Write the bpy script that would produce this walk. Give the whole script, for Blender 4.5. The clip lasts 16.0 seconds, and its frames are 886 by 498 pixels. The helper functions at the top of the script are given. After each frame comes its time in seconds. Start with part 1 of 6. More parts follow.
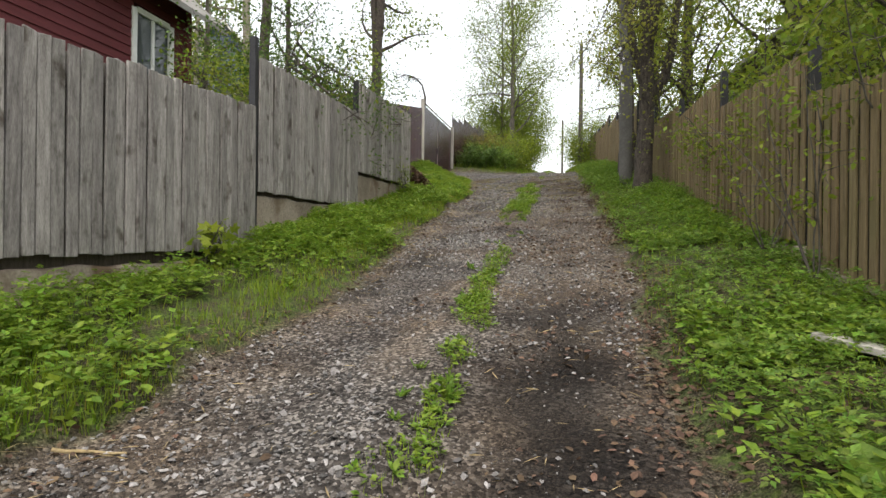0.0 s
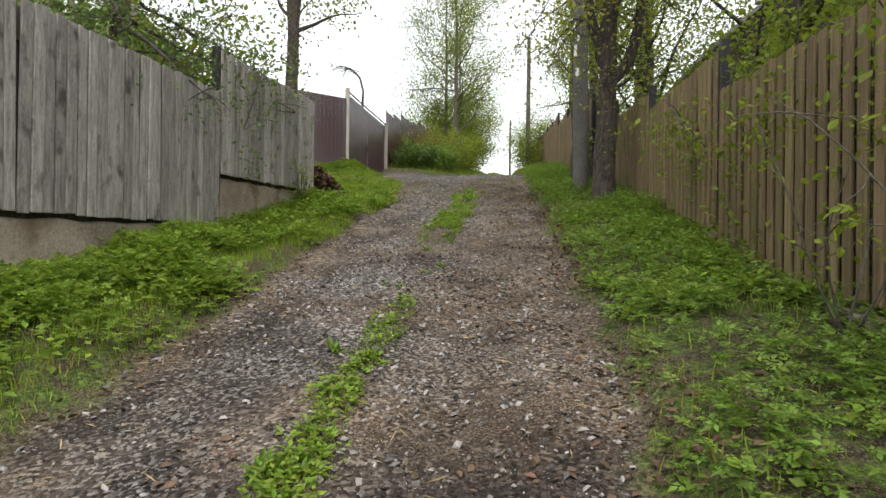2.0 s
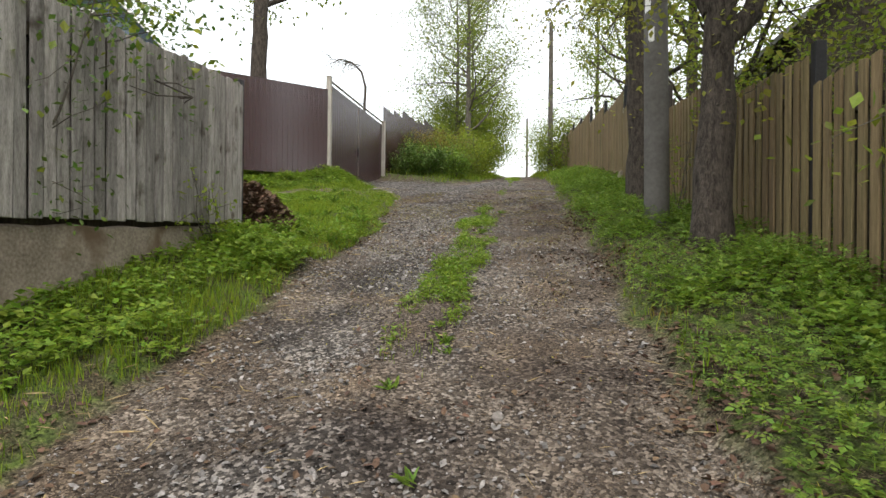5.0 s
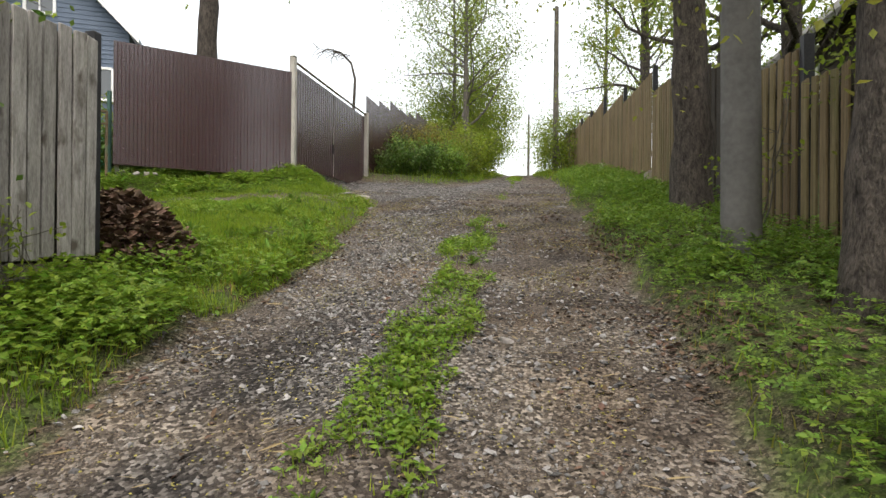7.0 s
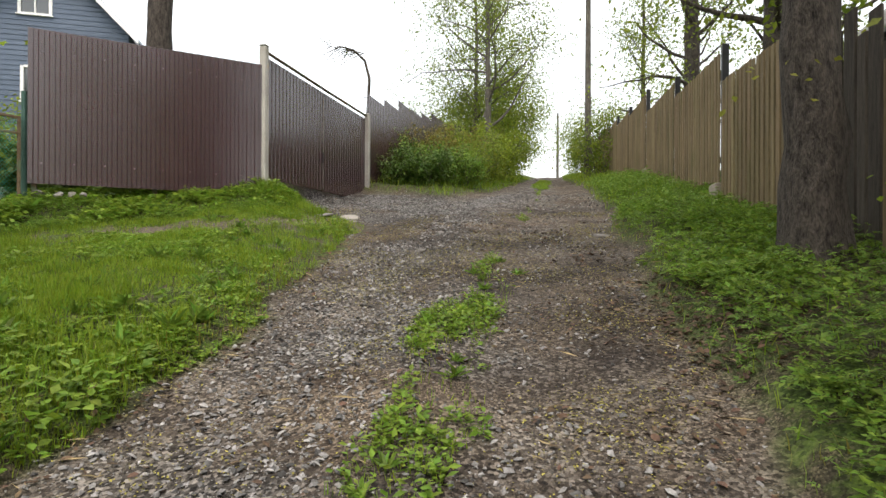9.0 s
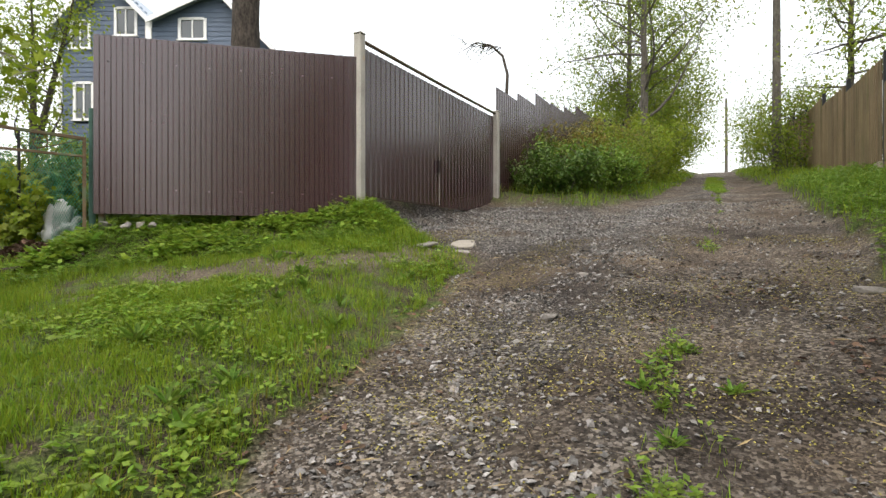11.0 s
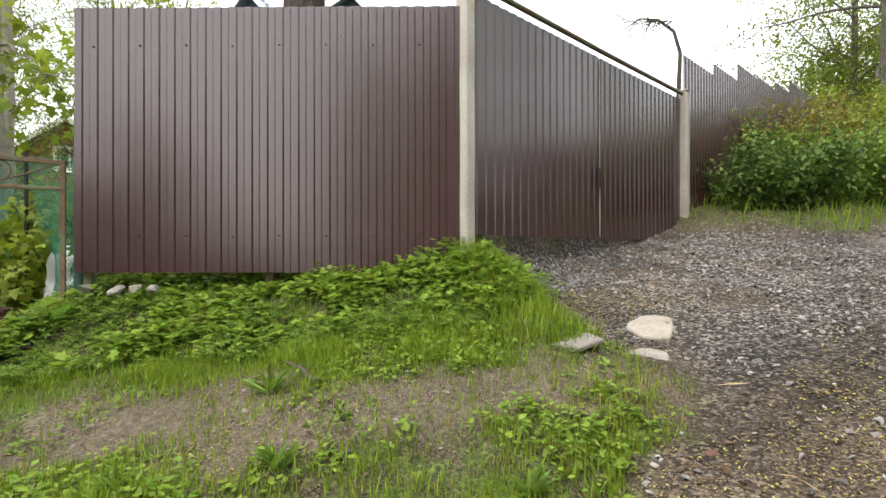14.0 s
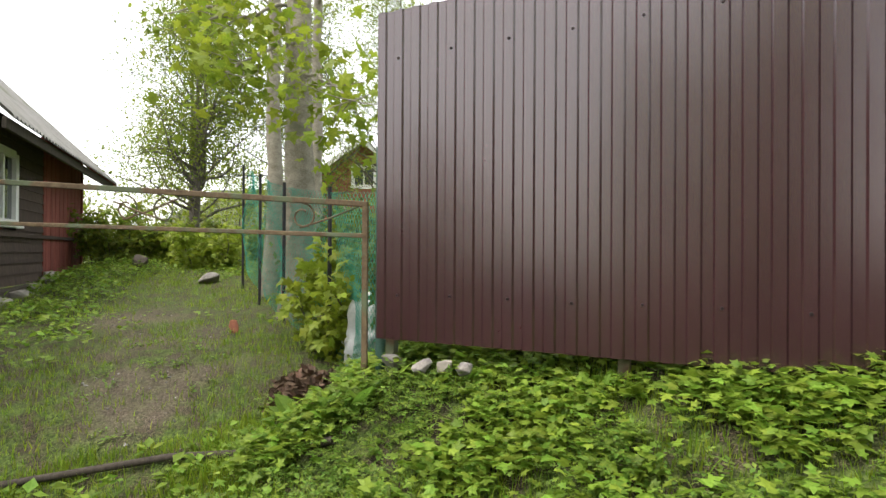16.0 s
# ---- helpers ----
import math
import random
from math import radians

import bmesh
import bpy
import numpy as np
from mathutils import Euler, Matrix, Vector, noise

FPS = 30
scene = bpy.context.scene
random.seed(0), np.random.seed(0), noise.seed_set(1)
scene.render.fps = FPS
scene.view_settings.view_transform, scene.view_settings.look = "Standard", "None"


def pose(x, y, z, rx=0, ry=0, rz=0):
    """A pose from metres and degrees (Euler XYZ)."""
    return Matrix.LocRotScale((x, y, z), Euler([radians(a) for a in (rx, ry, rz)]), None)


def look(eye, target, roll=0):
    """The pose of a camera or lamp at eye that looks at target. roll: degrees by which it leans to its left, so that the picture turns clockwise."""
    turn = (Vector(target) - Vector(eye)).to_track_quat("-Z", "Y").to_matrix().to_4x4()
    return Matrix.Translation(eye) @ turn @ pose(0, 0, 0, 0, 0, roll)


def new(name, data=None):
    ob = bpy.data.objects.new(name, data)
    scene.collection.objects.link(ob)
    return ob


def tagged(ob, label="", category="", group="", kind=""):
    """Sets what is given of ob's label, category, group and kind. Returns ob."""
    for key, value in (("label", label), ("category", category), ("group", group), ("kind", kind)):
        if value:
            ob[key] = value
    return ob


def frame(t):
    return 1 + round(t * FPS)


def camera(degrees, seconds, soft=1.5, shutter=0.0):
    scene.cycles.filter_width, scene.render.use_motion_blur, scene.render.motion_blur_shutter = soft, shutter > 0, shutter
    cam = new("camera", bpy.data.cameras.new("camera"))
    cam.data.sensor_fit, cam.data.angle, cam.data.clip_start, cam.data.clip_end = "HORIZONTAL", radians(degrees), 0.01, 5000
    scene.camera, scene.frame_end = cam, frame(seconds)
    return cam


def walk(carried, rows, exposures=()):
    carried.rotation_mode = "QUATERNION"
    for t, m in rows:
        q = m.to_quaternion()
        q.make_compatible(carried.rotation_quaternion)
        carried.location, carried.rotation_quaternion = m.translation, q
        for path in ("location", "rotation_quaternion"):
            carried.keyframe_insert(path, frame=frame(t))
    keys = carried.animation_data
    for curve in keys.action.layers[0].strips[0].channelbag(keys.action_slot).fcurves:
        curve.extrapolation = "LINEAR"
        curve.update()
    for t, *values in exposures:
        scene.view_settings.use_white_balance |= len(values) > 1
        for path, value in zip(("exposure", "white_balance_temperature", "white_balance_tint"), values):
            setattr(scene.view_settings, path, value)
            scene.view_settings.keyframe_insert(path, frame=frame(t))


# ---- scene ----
cam = camera(76.6, 16.0)
METRES, EYE, TILT, LEAN, TURN = 17.4, 1.25, 0.0, 0.0, 13.1
ROWS = [
    (0.0, 0.0, 0.0, 0.0, -0.0, 0.17, -0.7),
    (0.5, 0.0067, 0.0367, 0.0076, -3.47, 0.21, -0.8),
    (1.0, 0.0179, 0.0688, 0.0141, -5.14, 0.25, -0.74),
    (1.5, 0.0272, 0.1045, 0.0178, -5.15, 0.21, -0.73),
    (2.0, 0.0359, 0.1392, 0.0235, -5.09, 0.19, -0.67),
    (2.5, 0.0366, 0.1752, 0.0295, -4.84, 0.19, -0.7),
    (3.0, 0.0434, 0.2113, 0.035, -4.61, 0.15, -0.63),
    (3.5, 0.047, 0.2465, 0.0425, -4.04, 0.16, -0.6),
    (4.0, 0.0524, 0.2767, 0.0493, -3.8, 0.21, -0.58),
    (6.5, 0.0771, 0.4265, 0.0804, -3.52, 0.02, -0.47),
    (7.0, 0.0835, 0.4602, 0.0839, -3.56, -0.03, -0.48),
    (7.5, 0.0896, 0.4921, 0.0917, -3.59, 0.01, -0.4),
    (8.0, 0.0978, 0.5227, 0.0979, -3.56, 0.02, -0.4),
    (10.5, 0.1162, 0.672, 0.1319, 10.52, 0.04, 0.06),
    (11.0, 0.1139, 0.7034, 0.1366, 14.22, 0.02, 0.0),
    (11.5, 0.1131, 0.7301, 0.1447, 17.14, 0.05, 0.08),
    (12.0, 0.106, 0.7546, 0.1497, 24.71, 0.14, 0.06),
    (12.5, 0.0995, 0.7799, 0.1505, 26.28, 0.16, 0.04),
    (13.0, 0.0921, 0.8081, 0.1571, 27.05, 0.16, 0.22),
    (13.5, 0.0784, 0.837, 0.1613, 27.69, 0.08, 0.0),
    (14.0, 0.0685, 0.8617, 0.1682, 29.54, 0.22, 0.09),
    (14.5, 0.0522, 0.8804, 0.173, 35.91, 0.23, 0.04),
    (15.0, 0.035, 0.894, 0.18, 39.45, 0.29, -0.1),
    (15.5, 0.0145, 0.8979, 0.1867, 47.4, 0.32, -0.13),
    (16.0, -0.0136, 0.8993, 0.1896, 54.97, 0.27, -0.34),
]
EXPOSURES = [(0.0, 0.42), (4.0, 0.5), (8.0, 0.58), (10.5, 0.58), (12.0, 0.62), (13.5, 0.82), (14.75, 1.1), (15.5, 1.1), (16.0, 1.03)]
walk(cam, [(t, pose(0, 0, EYE, TILT, LEAN, TURN) @ pose(METRES * x, METRES * y, METRES * z, 90 + pitch, roll, yaw)) for t, x, y, z, yaw, pitch, roll in ROWS],
     EXPOSURES)

# ---------------------------------------------------------------- world and sun
EL, AZ = 62.0, 172.0          # a veiled sun, high behind the walker
world = bpy.data.worlds.new("overcast_sky")
scene.world = world
world.use_nodes = True
wn = world.node_tree
sky = wn.nodes.new("ShaderNodeTexSky")
sky.sky_type = "NISHITA"
sky.sun_disc = False
sky.sun_elevation, sky.sun_rotation = radians(EL), radians(AZ)
sky.air_density, sky.dust_density, sky.ozone_density = 1.0, 6.0, 0.3
thin = wn.nodes.new("ShaderNodeVectorMath")          # what the clouds let through of the clear sky
thin.operation = "SCALE"
thin.inputs["Scale"].default_value = 0.10
cover = wn.nodes.new("ShaderNodeVectorMath")         # the even white cloud cover itself
cover.operation = "ADD"
cover.inputs[1].default_value = (0.985, 0.98, 0.935)
wn.links.new(sky.outputs["Color"], thin.inputs[0])
wn.links.new(thin.outputs[0], cover.inputs[0])
wn.links.new(cover.outputs[0], wn.nodes["Background"].inputs["Color"])
wn.nodes["Background"].inputs["Strength"].default_value = 1.0
sun_data = bpy.data.lights.new("sun", "SUN")
sun_data.energy, sun_data.angle, sun_data.color = 0.9, radians(40), (1.0, 0.97, 0.92)
sun = new("sun", sun_data)
sun.matrix_world = look((0, 0, 0), (-math.sin(radians(AZ)) * math.cos(radians(EL)),
                                    -math.cos(radians(AZ)) * math.cos(radians(EL)), -math.sin(radians(EL))))

# ---------------------------------------------------------------- materials
RNG = np.random.default_rng(7)


def material(name, dark, light, scale=6.0, rough=0.8, stretch=(1, 1, 1), bump=0.25, fine=60.0, vary=0.25,
             metal=0.0, by="object", third=None, translucent=0.0, spots=None, bump_size=0.01, hue=0.0, spec=0.3):
    """A surface with variation at two scales, bump and a shift of tone from piece to piece."""
    m = bpy.data.materials.new(name)
    m.use_nodes = True
    nt = m.node_tree
    N, L = nt.nodes, nt.links
    b = N["Principled BSDF"]
    b.inputs["Roughness"].default_value = rough
    b.inputs["Metallic"].default_value = metal
    b.inputs["Specular IOR Level"].default_value = spec
    tc = N.new("ShaderNodeTexCoord")
    src = tc.outputs["Object"]
    info = N.new("ShaderNodeObjectInfo")
    geo = N.new("ShaderNodeNewGeometry")
    rnd = info.outputs["Random"] if by == "object" else geo.outputs["Random Per Island"]
    if by == "object":
        shift = N.new("ShaderNodeVectorMath"); shift.operation = "SCALE"
        shift.inputs[0].default_value = (37.0, 53.0, 71.0)
        L.new(rnd, shift.inputs["Scale"])
        add = N.new("ShaderNodeVectorMath"); add.operation = "ADD"
        L.new(src, add.inputs[0]); L.new(shift.outputs[0], add.inputs[1])
        src = add.outputs[0]
    mp = N.new("ShaderNodeMapping")
    mp.inputs["Scale"].default_value = stretch
    L.new(src, mp.inputs["Vector"])
    n1 = N.new("ShaderNodeTexNoise"); n1.inputs["Scale"].default_value = scale
    n1.inputs["Detail"].default_value = 5
    n2 = N.new("ShaderNodeTexNoise"); n2.inputs["Scale"].default_value = fine
    n2.inputs["Detail"].default_value = 3
    L.new(mp.outputs[0], n1.inputs["Vector"]); L.new(mp.outputs[0], n2.inputs["Vector"])
    mix = N.new("ShaderNodeMath"); mix.operation = "MULTIPLY_ADD"
    mix.inputs[1].default_value = 0.45
    L.new(n2.outputs["Fac"], mix.inputs[0])
    sc = N.new("ShaderNodeMath"); sc.operation = "MULTIPLY"; sc.inputs[1].default_value = 0.55
    L.new(n1.outputs["Fac"], sc.inputs[0]); L.new(sc.outputs[0], mix.inputs[2])
    ramp = N.new("ShaderNodeValToRGB")
    ramp.color_ramp.elements[0].position, ramp.color_ramp.elements[0].color = 0.33, (*dark, 1)
    ramp.color_ramp.elements[1].position, ramp.color_ramp.elements[1].color = 0.67, (*light, 1)
    if third:
        e = ramp.color_ramp.elements.new(0.5); e.color = (*third, 1)
    L.new(mix.outputs[0], ramp.inputs["Fac"])
    col = ramp.outputs["Color"]
    if spots:                                   # (colour, scale, amount): stains of their own shape
        n3 = N.new("ShaderNodeTexNoise"); n3.inputs["Scale"].default_value = spots[1]; n3.inputs["Detail"].default_value = 6
        L.new(src, n3.inputs["Vector"])
        r3 = N.new("ShaderNodeMapRange"); r3.inputs["From Min"].default_value = spots[2]; r3.inputs["From Max"].default_value = spots[2] + 0.12
        L.new(n3.outputs["Fac"], r3.inputs["Value"])
        mx = N.new("ShaderNodeMix"); mx.data_type = "RGBA"
        L.new(r3.outputs[0], mx.inputs["Factor"]); L.new(col, mx.inputs["A"]); mx.inputs["B"].default_value = (*spots[0], 1)
        col = mx.outputs["Result"]
    hs = N.new("ShaderNodeHueSaturation")
    vr = N.new("ShaderNodeMapRange")
    vr.inputs["To Min"].default_value, vr.inputs["To Max"].default_value = 1 - vary, 1 + vary
    L.new(rnd, vr.inputs["Value"]); L.new(vr.outputs[0], hs.inputs["Value"])
    if hue:
        hr = N.new("ShaderNodeMapRange")
        hr.inputs["To Min"].default_value, hr.inputs["To Max"].default_value = 0.5 - hue, 0.5 + hue
        sn = N.new("ShaderNodeMath"); sn.operation = "FRACT"
        ml = N.new("ShaderNodeMath"); ml.operation = "MULTIPLY"; ml.inputs[1].default_value = 7.31
        L.new(rnd, ml.inputs[0]); L.new(ml.outputs[0], sn.inputs[0]); L.new(sn.outputs[0], hr.inputs["Value"])
        L.new(hr.outputs[0], hs.inputs["Hue"])
    L.new(col, hs.inputs["Color"])
    L.new(hs.outputs[0], b.inputs["Base Color"])
    if bump:
        bp = N.new("ShaderNodeBump"); bp.inputs["Strength"].default_value = bump; bp.inputs["Distance"].default_value = bump_size
        L.new(mix.outputs[0], bp.inputs["Height"]); L.new(bp.outputs[0], b.inputs["Normal"])
    if translucent:
        tr = N.new("ShaderNodeBsdfTranslucent")
        L.new(hs.outputs[0], tr.inputs["Color"])
        ms = N.new("ShaderNodeMixShader"); ms.inputs[0].default_value = translucent
        L.new(b.outputs[0], ms.inputs[1]); L.new(tr.outputs[0], ms.inputs[2])
        L.new(ms.outputs[0], N["Material Output"].inputs["Surface"])
    return m


GREY_WOOD = material("weathered_grey_wood", (0.125, 0.115, 0.108), (0.40, 0.378, 0.358), 5, 0.9, (7, 7, 1.3), 0.6, 34, 0.24,
                     spots=((0.085, 0.072, 0.060), 6.5, 0.585), hue=0.012)
GREY_BACK = material("grey_wood_gap_shade", (0.05, 0.045, 0.04), (0.15, 0.138, 0.125), 5, 0.9, (8, 8, 1.0), 0.5, 40, 0.2)
TAN_WOOD = material("stained_tan_wood", (0.088, 0.064, 0.032), (0.25, 0.188, 0.10), 4, 0.8, (9, 9, 0.6), 0.35, 40, 0.2,
                    spots=((0.12, 0.105, 0.045), 1.3, 0.58), hue=0.012)
OLD_WOOD = material("old_wood_and_gap_shade", (0.03, 0.025, 0.02), (0.095, 0.078, 0.062), 5, 0.9, (8, 8, 0.7), 0.4, 40, 0.2)
DARK_STEEL = material("black_painted_steel", (0.012, 0.012, 0.014), (0.03, 0.03, 0.034), 8, 0.5, bump=0.1, vary=0.1)
CONCRETE = material("rough_concrete", (0.15, 0.122, 0.095), (0.40, 0.345, 0.285), 2.2, 0.95, bump=0.5, fine=45, vary=0.08,
                    spots=((0.15, 0.105, 0.07), 2.1, 0.56))
GREY_CONCRETE = material("grey_concrete", (0.088, 0.083, 0.077), (0.15, 0.143, 0.135), 2.5, 0.85, bump=0.2, fine=22, vary=0.05,
                         spots=((0.24, 0.235, 0.225), 2.4, 0.64))
POST_CONCRETE = material("pale_post_concrete", (0.27, 0.255, 0.225), (0.44, 0.42, 0.38), 3, 0.9, bump=0.3, vary=0.06,
                         spots=((0.40, 0.24, 0.09), 2.3, 0.64))
BROWN_STEEL = material("brown_coated_steel", (0.036, 0.0140, 0.0165), (0.046, 0.0185, 0.0215), 1.5, 0.20, bump=0.03, fine=25, vary=0.05,
                       spots=((0.065, 0.048, 0.045), 3.0, 0.72), spec=1.0)
RUST_STEEL = material("rusty_painted_steel", (0.075, 0.045, 0.028), (0.16, 0.12, 0.07), 14, 0.8, bump=0.4, vary=0.1,
                      spots=((0.10, 0.12, 0.07), 5, 0.5))
SCREW = material("screw_head", (0.02, 0.012, 0.012), (0.03, 0.02, 0.02), 20, 0.5, bump=0)
BARK = material("grey_brown_bark", (0.042, 0.037, 0.031), (0.15, 0.135, 0.113), 7, 0.95, (3, 3, 0.8), 0.9, 30, 0.12,
                bump_size=0.03, spots=((0.20, 0.20, 0.15), 2.2, 0.62))
DARK_BARK = material("dark_furrowed_bark", (0.014, 0.011, 0.009), (0.125, 0.105, 0.088), 8, 0.95, (3.2, 3.2, 1.0), 1.0, 30, 0.12,
                     bump_size=0.06, spots=((0.12, 0.115, 0.085), 2.5, 0.66))
PALE_BARK = material("smooth_pale_bark", (0.15, 0.135, 0.10), (0.36, 0.33, 0.27), 4, 0.9, (2, 2, 3), 0.4, 30, 0.1,
                     spots=((0.13, 0.14, 0.09), 2.0, 0.58))
LEAF = material("spring_leaf", (0.115, 0.16, 0.018), (0.22, 0.275, 0.035), 3, 0.5, bump=0, vary=0.35, by="island", translucent=0.55, hue=0.025)
LEAF_YELLOW = material("young_maple_leaf", (0.15, 0.215, 0.018), (0.27, 0.335, 0.035), 3, 0.5, bump=0, vary=0.25, by="island", translucent=0.5, hue=0.012)
LEAF_OLIVE = material("olive_young_leaf", (0.17, 0.19, 0.03), (0.30, 0.31, 0.055), 3, 0.5, bump=0, vary=0.35, by="island", translucent=0.5, hue=0.02)
LEAF_DARK = material("deep_green_leaf", (0.05, 0.10, 0.016), (0.11, 0.18, 0.03), 3, 0.5, bump=0, vary=0.35, by="island", translucent=0.35, hue=0.02)
LEAF_RUST = material("reddish_young_leaf", (0.125, 0.12, 0.02), (0.235, 0.20, 0.04), 3, 0.5, bump=0, vary=0.35, by="island", translucent=0.4, hue=0.03)
# brighter than HERB: partly species, partly the left verge's extra light in the colour
BRIGHT_HERB = material("bright_verge_leaf", (0.12, 0.205, 0.02), (0.23, 0.34, 0.042), 5, 0.5, bump=0, vary=0.35, by="island", translucent=0.45, hue=0.02)
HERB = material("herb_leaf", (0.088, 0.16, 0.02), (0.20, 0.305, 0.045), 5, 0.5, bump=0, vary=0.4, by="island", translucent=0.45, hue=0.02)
GRASS = material("grass_blade", (0.135, 0.215, 0.014), (0.25, 0.345, 0.032), 3, 0.5, bump=0, vary=0.35, by="island", translucent=0.5, hue=0.025)
GRASS_YELLOW = material("yellowing_grass", (0.17, 0.17, 0.025), (0.30, 0.27, 0.05), 3, 0.5, bump=0, vary=0.3, by="island", translucent=0.4, hue=0.02)
STRAW = material("dry_straw", (0.20, 0.15, 0.075), (0.38, 0.30, 0.16), 5, 0.8, bump=0, vary=0.3, by="island")
DEAD_LEAF = material("dead_leaf", (0.045, 0.028, 0.018), (0.15, 0.095, 0.06), 6, 0.8, bump=0, vary=0.4, by="island", hue=0.02)
STONE = material("crushed_stone", (0.10, 0.095, 0.092), (0.28, 0.27, 0.262), 30, 0.9, bump=0.2, fine=150, vary=0.75, by="island", hue=0.02)
ROCK = material("field_stone", (0.12, 0.11, 0.10), (0.28, 0.26, 0.24), 9, 0.9, bump=0.5, fine=60, vary=0.12)
PALE_SLAB = material("pale_limestone", (0.22, 0.198, 0.168), (0.35, 0.325, 0.285), 5, 0.9, bump=0.4, fine=50, vary=0.05)
CATKIN = material("fallen_catkin", (0.20, 0.18, 0.035), (0.34, 0.30, 0.075), 8, 0.8, bump=0, vary=0.3, by="island")
RED_BOARD = material("dark_red_boards", (0.085, 0.016, 0.020), (0.135, 0.028, 0.032), 3, 0.7, (1, 1, 6), 0.3, 30, 0.1)
BLUE_BOARD = material("blue_grey_siding", (0.075, 0.102, 0.148), (0.105, 0.137, 0.19), 3, 0.6, (1, 1, 5), 0.15, 30, 0.06)
SHED_DARK = material("sooty_brown_boards", (0.045, 0.032, 0.027), (0.105, 0.075, 0.062), 4, 0.85, (6, 6, 1), 0.3, 30, 0.12)
SHED_RED = material("faded_red_boards", (0.145, 0.040, 0.032), (0.27, 0.085, 0.068), 3, 0.85, (6, 6, 0.8), 0.3, 30, 0.12)
BRICK_RED = material("red_brick", (0.22, 0.08, 0.05), (0.36, 0.15, 0.10), 12, 0.9, bump=0.3, vary=0.1)
WHITE_PAINT = material("white_paint", (0.68, 0.68, 0.67), (0.82, 0.82, 0.81), 5, 0.5, bump=0.05, vary=0.03)
SLATE_ROOF = material("grey_fibre_roof", (0.16, 0.155, 0.145), (0.30, 0.29, 0.275), 3, 0.9, bump=0.3, vary=0.05, spots=((0.12, 0.13, 0.08), 1.0, 0.6))
BLUE_ROOF = material("blue_metal_roof", (0.20, 0.25, 0.31), (0.26, 0.31, 0.37), 3, 0.4, bump=0.05, vary=0.05, spec=0.5)
NET = material("green_plastic_net", (0.03, 0.24, 0.17), (0.05, 0.36, 0.26), 8, 0.5, bump=0, vary=0.1, translucent=0.3)
WIRE = material("green_coated_wire", (0.03, 0.075, 0.06), (0.06, 0.12, 0.10), 8, 0.5, bump=0, vary=0.1)
BAG = material("white_plastic_sack", (0.55, 0.56, 0.56), (0.75, 0.76, 0.77), 5, 0.45, bump=0.3, vary=0.02, translucent=0.2)


def glass_material():
    m = bpy.data.materials.new("window_glass")
    m.use_nodes = True
    b = m.node_tree.nodes["Principled BSDF"]
    b.inputs["Base Color"].default_value = (0.05, 0.06, 0.065, 1)
    b.inputs["Roughness"].default_value = 0.04
    b.inputs["Specular IOR Level"].default_value = 0.9
    return m


GLASS = glass_material()


